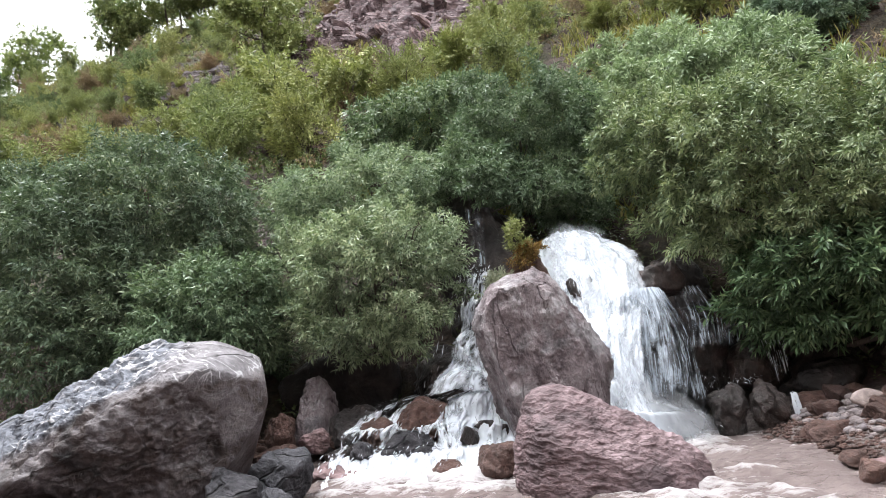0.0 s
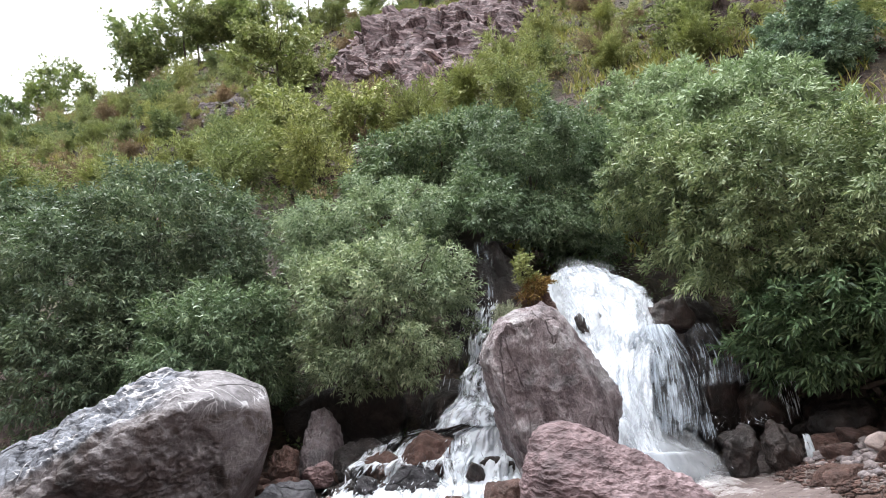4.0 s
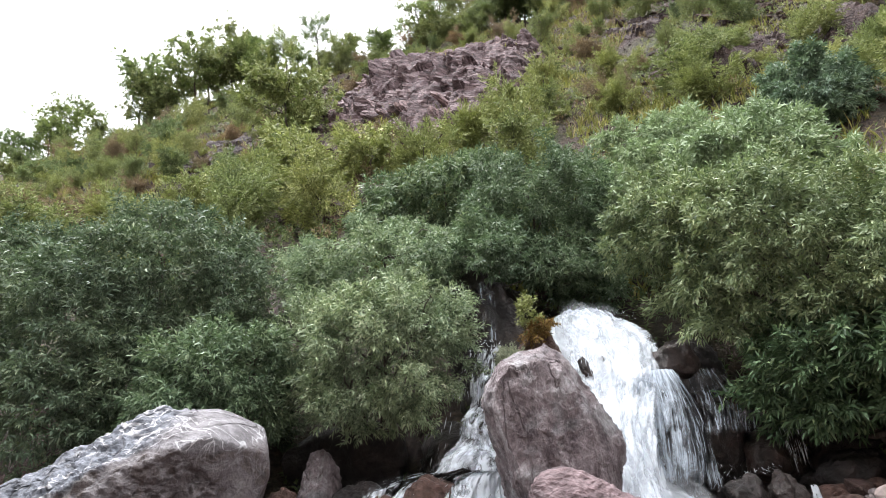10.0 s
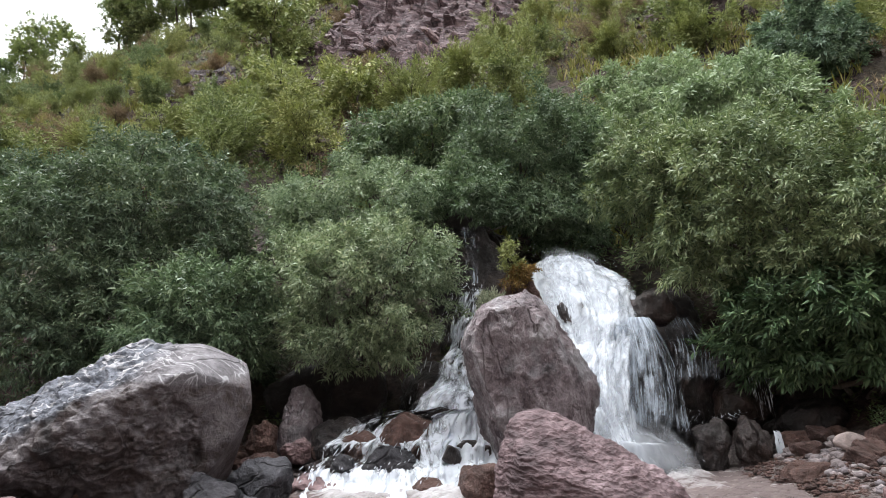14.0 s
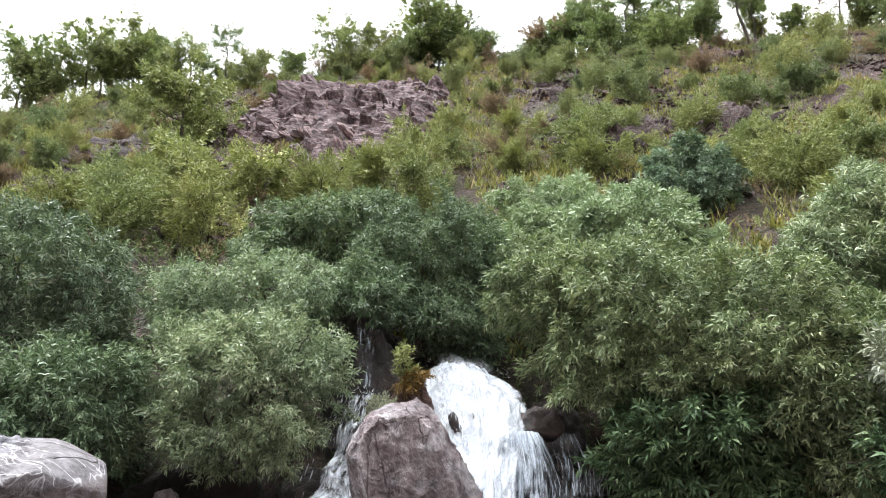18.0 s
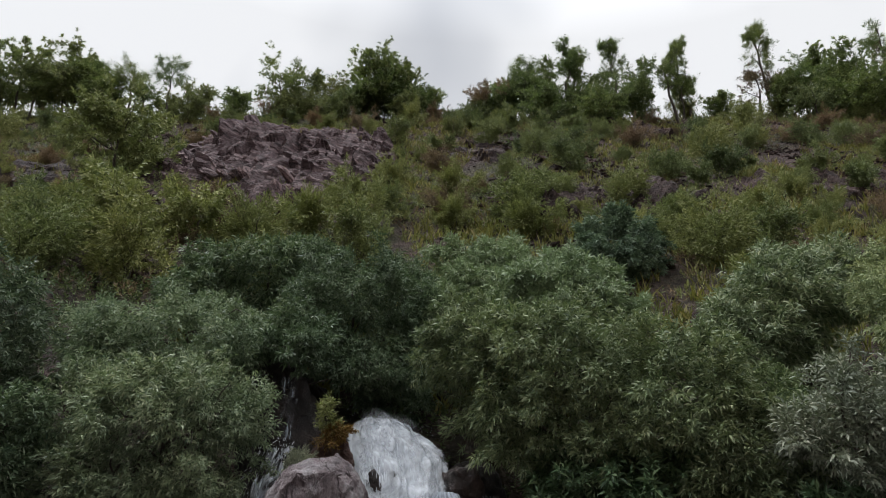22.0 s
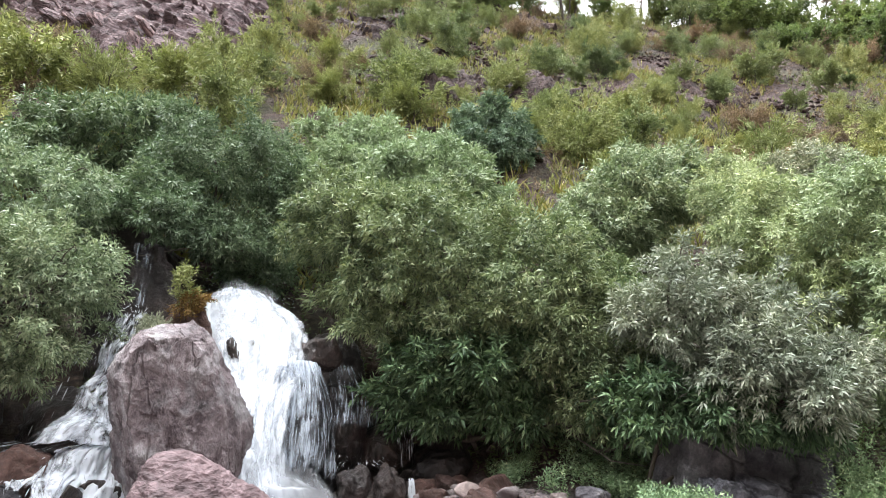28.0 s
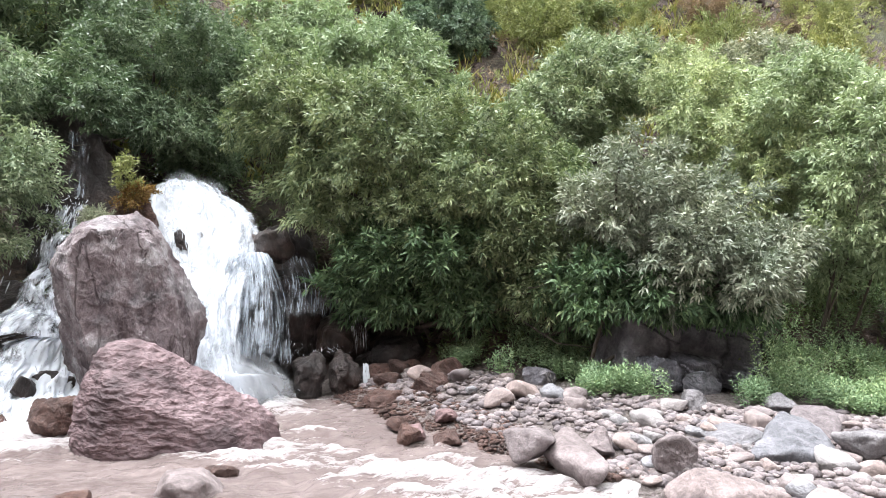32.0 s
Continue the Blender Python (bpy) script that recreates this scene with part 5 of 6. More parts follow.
BANK = (  # place, radii, material, turn, label
    ((6.6, 3.75, 0.25), (0.62, 0.48, 0.42), STONE_GREY, 10, "big pale grey block among the river stones"),
    ((6.4, 4.35, 0.24), (0.6, 0.45, 0.22), STONE_GREY, -20, "long pale grey slab among the river stones"),
    ((5.22, 4.0, 0.24), (0.29, 0.27, 0.23), PEBBLE, 0, "smooth rounded pale stone on the gravel bar"),
    ((5.12, 3.35, 0.1), (0.68, 0.38, 0.24), PEBBLE, -30, "broad tan boulder at the water's edge"),
    ((4.72, 4.85, 0.1), (1.12, 0.31, 0.25), PEBBLE, 60, "slanting tan slab running into the water"),
    ((4.25, 4.9, 0.22), (0.36, 0.3, 0.2), PEBBLE, -40, "pinkish slab beside the water"),
    ((5.35, 7.15, 0.26), (0.24, 0.2, 0.14), PEBBLE, 5, "pale flat-topped stone at the edge of the herbs"),
    ((5.08, 6.6, 0.2), (0.22, 0.17, 0.1), STONE_GREY, -5, "flat grey stone on the gravel bar"),
    ((5.0, 4.75, 0.22), (0.25, 0.22, 0.17), PEBBLE, 40, "pale blocky stone on the gravel bar"),
    ((1.3, 5.22, 0.0), (0.36, 0.3, 0.24), PEBBLE, 15, "pale tan stone breaking the water"),
    ((0.52, 5.3, 0.0), (0.2, 0.17, 0.12), ROCK_BROWN, 0, "small damp stone in the stream"),
    ((1.6, 5.75, 0.0), (0.2, 0.15, 0.1), ROCK_BROWN, -10, "dark stone washed by the stream"),
    ((7.5, 6.45, 0.62), (0.32, 0.28, 0.26), STONE_GREY, 0, "grey rounded rock among the herbs"),
    ((7.3, 5.95, 0.5), (0.2, 0.18, 0.18), ROCK_GREY, 30, "small grey rock among the herbs"),
    ((6.95, 5.2, 0.4), (0.33, 0.26, 0.24), STONE_GREY, 15, "pale grey block at the edge of the herbs"),
    ((7.6, 5.6, 0.52), (0.32, 0.26, 0.3), STONE_GREY, -10, "grey mossy rock among the herbs"),
    ((5.1, 7.6, 0.36), (0.3, 0.26, 0.28), ROCK_BROWN, 10, "brown mossy rock under the willow"),
    ((4.62, 7.55, 0.3), (0.26, 0.24, 0.24), ROCK_BROWN, -20, "brown rock on the bank"),
    ((6.0, 6.9, 0.5), (0.34, 0.28, 0.24), ROCK_GREY, 20, "grey-green rock among the herbs"),
    ((4.55, 8.75, 0.36), (0.3, 0.26, 0.2), ROCK_BROWN, 0, "wet red-brown rock by the trickle"),
    ((4.12, 7.95, 0.12), (0.3, 0.25, 0.18), ROCK_BROWN, 25, "wet red-brown rock at the water's edge"),
    ((4.32, 8.95, 0.2), (0.22, 0.2, 0.16), ROCK_WET_SHADED, -15, "dark wet stone by the trickle"),
    ((4.6, 9.3, 0.45), (0.26, 0.24, 0.18), ROCK_WET_SHADED, 5, "dark wet stone under the willow"),
    ((4.45, 8.35, 0.2), (0.2, 0.18, 0.13), ROCK_BROWN, 50, "red-brown stone on the wet bank"),
    ((5.0, 8.6, 0.4), (0.34, 0.28, 0.2), ROCK_BROWN, 12, "red-brown stone on the wet bank"),
    ((7.2, 3.4, 0.36), (0.42, 0.34, 0.24), STONE_GREY, 0, "grey boulder among the river stones"),
    ((7.35, 4.0, 0.42), (0.44, 0.36, 0.2), PEBBLE, 35, "pale flat boulder among the river stones"),
    ((7.8, 4.55, 0.46), (0.34, 0.28, 0.18), STONE_GREY, 10, "pale grey slab before the herbs"),
    ((4.22, 7.8, 0.14), (0.36, 0.28, 0.24), ROCK_BROWN, 15, "wet red-brown rock beside the trickle"),
    ((4.45, 8.3, 0.3), (0.24, 0.2, 0.2), ROCK_BROWN, -25, "wet red-brown rock beside the trickle"),
    ((4.75, 8.55, 0.42), (0.28, 0.24, 0.22), ROCK_BROWN, 35, "wet red-brown rock under the willow"),
    ((4.5, 8.6, 0.3), (0.2, 0.18, 0.16), ROCK_BROWN, 70, "small wet brown rock under the willow"),
    ((4.75, 7.6, 0.34), (0.32, 0.26, 0.32), ROCK_BROWN, -12, "brown earthy rock on the wet bank"),
    ((5.15, 7.75, 0.42), (0.42, 0.3, 0.36), ROCK_BROWN, 8, "broad brown mossy rock on the bank"),
    ((3.62, 6.15, 0.06), (0.2, 0.17, 0.2), ROCK_BROWN, 20, "upright brown stone at the water's edge"),
    ((4.38, 6.6, 0.14), (0.22, 0.17, 0.15), ROCK_RED, 50, "reddish stone beside the water"),
    ((4.0, 5.95, 0.06), (0.24, 0.18, 0.1), ROCK_BROWN, -8, "flat brown stone at the water's edge"),
    ((3.85, 6.75, 0.06), (0.2, 0.16, 0.14), ROCK_BROWN, 0, "brown stone at the water's edge"),
    ((3.8, 6.3, 0.06), (0.19, 0.16, 0.12), ROCK_RED, 45, "red-brown stone at the water's edge"),
    ((4.05, 6.05, 0.07), (0.17, 0.14, 0.1), ROCK_BROWN, 20, "brown stone at the water's edge"),
    ((-4.75, 6.55, 0.35), (0.26, 0.22, 0.16), PEBBLE, 20, "pale stone before the great grey boulder"),
    ((-4.1, 6.4, 0.3), (0.3, 0.24, 0.12), ROCK_RED, -10, "flat brown stone before the great grey boulder"),
    ((-6.6, 10.6, 0.75), (0.36, 0.3, 0.3), ROCK_GREY, 0, "grey rock on the far bank"),
    ((-6.1, 10.2, 0.6), (0.26, 0.24, 0.22), ROCK_GREY, 30, "grey rock on the far bank"),
    ((-5.4, 9.9, 0.5), (0.3, 0.26, 0.18), ROCK_RED, 60, "reddish rock on the far bank"),
    ((-4.7, 9.7, 0.45), (0.25, 0.22, 0.18), ROCK_BROWN, 10, "brown rock on the far bank"),
    ((-1.5, 9.2, 0.3), (0.3, 0.25, 0.2), ROCK_BROWN, 10, "wet brown stone on the weir's ledge"),
    ((-0.75, 8.5, 0.24), (0.26, 0.2, 0.16), ROCK_WET_SHADED, 0, "dark wet stone in the weir"),
    ((0.1, 8.5, 0.3), (0.24, 0.2, 0.18), ROCK_WET_SHADED, 0, "dark wet stone in the weir"),
)
for k, (p, r, m, turn, label) in enumerate(BANK):
    ob = new("stone", stone_mesh(300 + k, r, m, 5))
    ob.matrix_basis = pose(*p, 0, 0, turn)
    tagged(ob, label, "stone")

# a broken rock face under the bank willow
outcrop = tagged(new("jointed_rock"), "dark blue-grey jointed rock face under the willow", "rock")
outcrop.matrix_basis = pose(8.1, 6.0, 0.5)
rng = np.random.default_rng(70)
for k, (p, r) in enumerate((((0.2, 0.15, 0.6), (0.72, 0.42, 0.64)), ((-0.8, 0.35, 0.5), (0.5, 0.4, 0.5)), ((0.95, 0.05, 0.5), (0.3, 0.3, 0.62)), ((0.35, -0.3, 0.12), (0.34, 0.2, 0.15)), ((0.85, -0.22, 0.12), (0.3, 0.2, 0.16)), ((-0.35, -0.22, 0.22), (0.34, 0.24, 0.2)),
                            ((-0.95, -0.1, 0.18), (0.32, 0.24, 0.2)), ((0.1, 0.25, 1.2), (0.5, 0.34, 0.24)), ((1.75, 0.6, 0.85), (0.5, 0.4, 0.62)), ((2.35, 0.9, 0.85), (0.4, 0.4, 0.45)))):
    ob = part("rock", rock_mesh("rock", block_points(rng, r, 0.22), JOINTED, 80 + k, 5, 0.035, 2.6, 12, 0.07, 120, 0.035, (0.25, 0.1, 0.95), 4.5), outcrop)
    ob.matrix_basis = pose(*p, float(rng.normal() * 5), float(rng.normal() * 6), -14 + float(rng.normal() * 8))


def block_stone(seed, radii, material):
    rng = np.random.default_rng(seed)
    return rock_mesh("stone", block_points(rng, radii, 0.5), material, seed, 3, 0.05 * min(radii), 2.2 / max(radii), 6, 0.12, 30)


PEBBLE_MESHES = [(block_stone if k % 3 == 0 else stone_mesh)(400 + k, (0.11, 0.085 + 0.003 * k, 0.06 + 0.004 * (k % 4)), m) for k, m in enumerate((PEBBLE, PEBBLE, STONE_GREY, ROCK_RED, PEBBLE, PEBBLE, STONE_GREY, PEBBLE))]
rng = np.random.default_rng(71)
placed = 0
while placed < 290:
    u, s = rng.uniform(1.2, 8.5), rng.uniform(-6.2, 0.4)
    if u < (2.1 if s > -2.6 else 1.3) - 0.55 * s or foot(u, s) > (-0.3 if u < 3.2 else -0.95):
        continue
    big = rng.random() ** 3.5
    k = 0.6 + 1.7 * big
    x, y, z = on_ground(u, s, -0.025 * k)
    brown = u - 1.2 + 0.55 * s < 0.6 and s > -2.5
    ob = new("stone", PEBBLE_MESHES[3 if brown and rng.random() < 0.6 else int(rng.choice((0, 1, 2, 4, 5, 6, 7)))])
    ob.matrix_basis = pose(x, y, z, float(rng.uniform(-20, 20)), float(rng.uniform(-20, 20)), float(rng.uniform(0, 360))) @ Matrix.Diagonal((k * float(rng.uniform(0.8, 1.3)), k, k, 1))
    tagged(ob, "pinkish grey rounded stone on the gravel bar", "stone", "stones of the gravel bar")
    placed += 1


def scatter_chips(name, label, n, area, size, material, seed):
    """Many small stones in one sheet of scatter; area gives (u, s) or None."""
    rng = np.random.default_rng(seed)
    ico = bmesh.new()
    bmesh.ops.create_icosphere(ico, subdivisions=1, radius=1.0)
    bv = np.array([v.co for v in ico.verts])
    bf = np.array([[v.index for v in f.verts] for f in ico.faces])
    ico.free()
    pieces = []
    while len(pieces) < n:
        us_ = area(rng)
        if us_ is None:
            continue
        r = size * rng.uniform(0.4, 1.5) * np.array((rng.uniform(0.8, 1.4), rng.uniform(0.7, 1.2), rng.uniform(0.4, 0.8)))
        a = rng.uniform(0, 6.28)
        v = bv * r * rng.uniform(0.8, 1.2, (len(bv), 1))
        v = np.stack([v[:, 0] * math.cos(a) - v[:, 1] * math.sin(a), v[:, 0] * math.sin(a) + v[:, 1] * math.cos(a), v[:, 2]], 1)
        pieces.append((v + np.array(on_ground(*us_, -0.3 * r[2])), bf))
    v, f = merge(pieces)
    return tagged(new(name, mesh_of(name, v, f, material, True)), label, "gravel", kind="stuff")


def bar_area(rng):
    u, s = rng.uniform(0.9, 9), rng.uniform(-6.5, 0.6)
    return (u, s) if u > 1.6 - 0.5 * s and foot(u, s) < (0.0 if u < 3.2 else -0.85) else None


def left_area(rng):
    u, s = rng.uniform(-9, -4.4), rng.uniform(-5.0, 0.2)
    return u, s


def brown_area(rng):
    u, s = rng.uniform(0.6, 4.2), rng.uniform(-3.4, 0.6)
    return (u, s) if 0.75 - 0.55 * s < u < 2.0 - 0.5 * s and foot(u, s) < 0.5 else None


scatter_chips("gravel", "wet red-brown gravel beside the trickle", 3400, brown_area, 0.024, ROCK_BROWN, 74)
scatter_chips("gravel", "pale pinkish gravel between the river stones", 6500, bar_area, 0.05, PEBBLE, 72)
scatter_chips("gravel", "brown gravel round the great grey boulder", 700, left_area, 0.06, ROCK_BROWN, 73)


# ---- herbs and grass ----
def blades(rng, feet, height, width, lean, per):
    """Tufts of narrow blades: feet (n, 3); one bent strip a blade."""
    n = len(feet)
    p = np.repeat(feet, per, 0) + rng.normal(size=(n * per, 3)) * np.array((0.06, 0.06, 0.0)) * height * 2
    h = height * rng.uniform(0.5, 1.25, (n * per, 1)) * np.repeat(rng.uniform(0.7, 1.3, (n, 1)), per, 0)
    d = unit(np.concatenate([rng.normal(size=(n * per, 2)) * lean, np.ones((n * per, 1))], 1))
    side = unit(np.cross(d, rng.normal(size=d.shape))) * width * rng.uniform(0.6, 1.3, (n * per, 1))
    out = d * np.array((1, 1, 0))
    mid = p + d * h * 0.55
    tip = p + d * h + out * h * 0.3
    v = np.stack([p - side * 0.6, p + side * 0.6, mid + side, tip, mid - side], 1).reshape(-1, 3)
    k = np.arange(n * per) * 5
    return v, np.concatenate([np.stack([k, k + 1, k + 2, k + 4], 1), np.stack([k + 4, k + 2, k + 3, k + 3], 1)])


def grass_field(name, label, n, area, height, width, lean, per, material, seed):
    rng = np.random.default_rng(seed)
    feet = []
    while len(feet) < n:
        q = area(rng)
        if q is not None:
            feet.append(on_ground(*q, 0.02))
    v, f = blades(rng, np.array(feet), height, width, lean, per)
    quads, tris = f[: len(f) // 2], f[len(f) // 2:, :3]
    me = bpy.data.meshes.new(name)
    me.from_pydata(v.tolist(), [], quads.tolist() + tris.tolist())
    me.materials.append(material)
    return tagged(new(name, me), label, "grass", kind="stuff")


def bare(u, s):
    """Where the hillside lies open: soil and scree with hardly a plant."""
    return noise.fractal(Vector((u, s * 0.8, 21)) * 0.16, 1.0, 2.0, 3) > 0.28 and s > 7


def hill_turf(rng):
    u, s = rng.uniform(-48, 42), rng.uniform(4, 36.5)
    return (u, s) if noise.fractal(Vector((u, s, 3)) * 0.22, 1.0, 2.0, 3) > -0.12 and abs(u + 6) < 10 + s * 1.25 and not (bare(u, s) and rng.random() < 0.5) else None


def bank_herbs(rng):
    u, s = rng.uniform(2.2, 9.5), rng.uniform(-2.6, 1.0)
    s1 = foot(u, s)
    return (u, s) if (-0.3 if u < 3.4 else -0.95) < s1 < 1.0 and noise.noise(Vector((u, s, 0)) * 1.3) > -0.1 and clear_of_rocks(u, s) else None


grass_field("grass", "sparse yellow-green grass over the hillside", 15000, hill_turf, 0.4, 0.022, 0.35, 7, GRASS, 81)


def leafy_field(name, label, n, area, material, seed, leaf, height):
    """Low leafy herbs: upright shoots with small leaves."""
    rng = np.random.default_rng(seed)
    feet = []
    while len(feet) < n:
        q = area(rng)
        if q is not None:
            feet.append(on_ground(*q, 0.02))
    feet = np.array(feet)
    tall = np.array([0.25 + 1.1 * max(0.0, 0.45 + noise.noise(Vector((x * 1.7, y * 1.7, seed)))) for x, y, z in feet])[:, None]
    feet = feet + np.array((0, 0, 1)) * rng.uniform(0.02, height, (n, 1)) * tall
    v, f = sprigs(rng, feet, np.concatenate([rng.normal(size=(n, 2)) * 0.3, np.ones((n, 1))], 1), leaf[0], leaf[1], 8, 0.16, 0.2, (35, 85))
    return tagged(new(name, mesh_of(name, v, f, material)), label, "herbs", kind="stuff")


BANK_ROCKS = [(p[0], p[1]) for p, r, m, turn, label in BANK]


def clear_of_rocks(u, s):
    x, y = xy(u, s)
    return all((x - a) ** 2 + (y + 0.25 - b) ** 2 > 0.2 for a, b in BANK_ROCKS) and (x - 8.15) ** 2 / 2.2 + (y - 5.9) ** 2 > 0.5


def slope_ivy(rng):
    u, s = (rng.uniform(0.4, 12), rng.uniform(-2.5, 4.5)) if rng.random() < 0.45 else (rng.uniform(-18, 0.0), rng.uniform(-2, 7.5))
    s1 = foot(u, s)
    return (u, s) if 0.5 < s1 < (5.5 if u > 0 else 9.0) else None


def right_herbs(rng):
    u, s = rng.uniform(5.2, 13), rng.uniform(-3.8, 2.5)
    s1 = foot(u, s)
    return (u, s) if -0.85 < s1 < (1.9 if u < 8.5 else 4.0) and noise.noise(Vector((u, s, 4)) * 1.1) > -0.28 and clear_of_rocks(u, s) else None


leafy_field("ivy", "dark ground plants on the shaded bank", 6500, slope_ivy, BUSH_DARK, 83, (0.11, 0.04), 0.3)
leafy_field("herbs", "tall pale green herbs on the open bank", 9000, right_herbs, HERBS, 84, (0.06, 0.016), 0.58)
leafy_field("herbs", "fresh green herbs under the willows on the bank", 7000, bank_herbs, HERBS, 82, (0.058, 0.018), 0.28)


OUTCROP = ((-16.8, 18.3), (-16.6, 23.2), (-14.8, 26.9), (-11.5, 24.3), (-7.4, 26.8), (-4.3, 21.9), (-4.6, 17.0), (-7.6, 12.9), (-10.2, 16.3), (-13.0, 17.3))


def in_outcrop(u, s, room=0.0):
    """Whether a spot lies on the bare outcrop."""
    hit = False
    for (a, b), (c, d) in zip(OUTCROP, OUTCROP[1:] + OUTCROP[:1]):
        if (b > s) != (d > s) and u < a + (s - b) / (d - b) * (c - a):
            hit = not hit
    return hit


# ---- shrubs on the hillside ----
def grown_tree(name, label, category, group, material, seed, height, width, kind, leaf, count, shoot, limb, spread=(25, 75)):
    """A tree or shrub at the origin, with its leaves along its branches."""
    rng = np.random.default_rng(seed)
    ob = tagged(new(name), label, category, group)
    trunk, paths, base, axis = grown(rng, height, width, kind)
    v, f = sprigs(rng, base, axis, leaf[0], leaf[1], count, shoot, 0.15, spread)
    part("crown", mesh_of("crown", v, f, material), ob)
    v, f = tube(trunk, np.linspace(limb, limb * 0.25, 9))
    stem = part("trunk", mesh_of("trunk", v, f, BARK, True), ob)
    for p in paths[::3]:
        v, f = tube(p, np.linspace(limb * 0.4, limb * 0.1, 6), 4)
        part("branch", mesh_of("branch", v, f, BARK, True), stem)
    return ob


def shrub_kind(name, label, material, seed, radius, height, leaf, n, upright):
    return grown_tree(name, label, "shrub", "shrubs on the hillside", material, seed, height, radius * 2, "bush", leaf, 11, 0.14 + 0.2 * upright, 0.04, (20, 80 - 40 * upright))


KINDS = [
    shrub_kind("shrub", "rounded green shrub on the dry hillside", BUSH_GREEN, 501, 0.9, 1.0, (0.115, 0.034), 260, 0.2),
    shrub_kind("shrub", "yellow-green shrub with upright shoots on the hillside", BUSH_LIME, 502, 0.8, 1.0, (0.14, 0.026), 260, 0.7),
    shrub_kind("shrub", "low dark shrub on the hillside", BUSH_DARK, 503, 0.9, 0.8, (0.1, 0.034), 260, 0.15),
    shrub_kind("shrub", "dry brownish shrub on the hillside", BUSH_DRY, 504, 0.8, 0.7, (0.1, 0.022), 260, 0.4),
    shrub_kind("shrub", "open yellow-green shrub on the hillside", BUSH_LIME, 505, 1.0, 1.3, (0.11, 0.03), 260, 0.4),
    shrub_kind("shrub", "bushy green shrub on the hillside", BUSH_GREEN, 506, 1.1, 1.3, (0.12, 0.034), 300, 0.3),
]
rng = np.random.default_rng(91)
spots = []
while len(spots) < 285:
    u, s = rng.uniform(-46, 40), rng.uniform(5.0, 35.5)
    if (bare(u, s) and rng.random() < 0.6) or abs(u + 4) > 12 + s * 1.15 or any(in_outcrop(u, s + k) for k in (0.0, 1.2, 2.4)) or (1.4 < u < 6.4 and s < 9.6):
        continue
    gap = 0.75 + 0.02 * s
    if any((u - a) ** 2 + (s - b) ** 2 < (gap * (k + 0.35)) ** 2 for a, b, k in spots):
        continue
    k = float(rng.uniform(0.5, 1.25))
    spots.append((u, s, k))
    tone = noise.fractal(Vector((u, s, 8)) * 0.12, 1.0, 2.0, 3) + rng.normal() * 0.35
    kind = 2 if tone < -0.75 else 0 if tone < -0.4 else 5 if tone < -0.15 else 4 if tone < 0.1 else 1 if tone < 0.4 else 3
    copy_thing(KINDS[kind], pose(*on_ground(u, s, 0.08), 0, 0, float(rng.uniform(0, 360))) @ Matrix.Diagonal((k, k, k * float(rng.uniform(0.8, 1.2)), 1)))
for k, (ob, place) in enumerate(zip(KINDS, ((-9.9, 7.8), (-12.5, 9.8), (-15.1, 11.9), (-1.0, 12.7), (6.7, 9.0), (8.9, 10.3)))):
    ob.matrix_basis = pose(*on_ground(*place, 0.08), 0, 0, 50 * k)


def undergrowth(label, n, material, seed, size, test, low=4.5):
    """Low scrub too thick to count, between the shrubs."""
    rng = np.random.default_rng(seed)
    base, axis = [], []
    while len(base) < n:
        u, s = rng.uniform(-46, 40), rng.uniform(low, 35.5)
        if (bare(u, s) and rng.random() < 0.55) or abs(u + 4) > 12 + s * 1.15 or any(in_outcrop(u, s + k) for k in (0.0, 1.0)) or not test(noise.fractal(Vector((u, s, seed)) * 0.2, 1.0, 2.0, 3)):
            continue
        p = np.array(on_ground(u, s, 0.05))
        m = 11
        h = size * rng.uniform(0.5, 1.3)
        w = unit(rng.normal(size=(m, 3)) + np.array((0, 0, 0.5)))
        base.append(p + w * np.array((h, h, h * 0.9)) * rng.uniform(0.4, 1.0, (m, 1)) + np.array((0, 0, 0.25 * h)))
        axis.append(w + np.array((0, 0, 0.8)))
    v, f = sprigs(rng, np.concatenate(base), np.concatenate(axis), 0.12, 0.03, 8, 0.16, 0.1, (20, 65))
    return tagged(new("undergrowth", mesh_of("undergrowth", v, f, material)), label, "scrub", kind="stuff")


undergrowth("green low scrub over the hillside", 1450, BUSH_GREEN, 921, 0.42, lambda q: q > -0.25)
undergrowth("yellow-green low scrub over the hillside", 1400, BUSH_LIME, 922, 0.38, lambda q: q > 0.0)
undergrowth("dry brown low scrub over the hillside", 1100, BUSH_DRY, 923, 0.32, lambda q: q < 0.1)


undergrowth("thick green scrub along the ridge", 420, BUSH_GREEN, 924, 0.85, lambda q: True, 32.6)


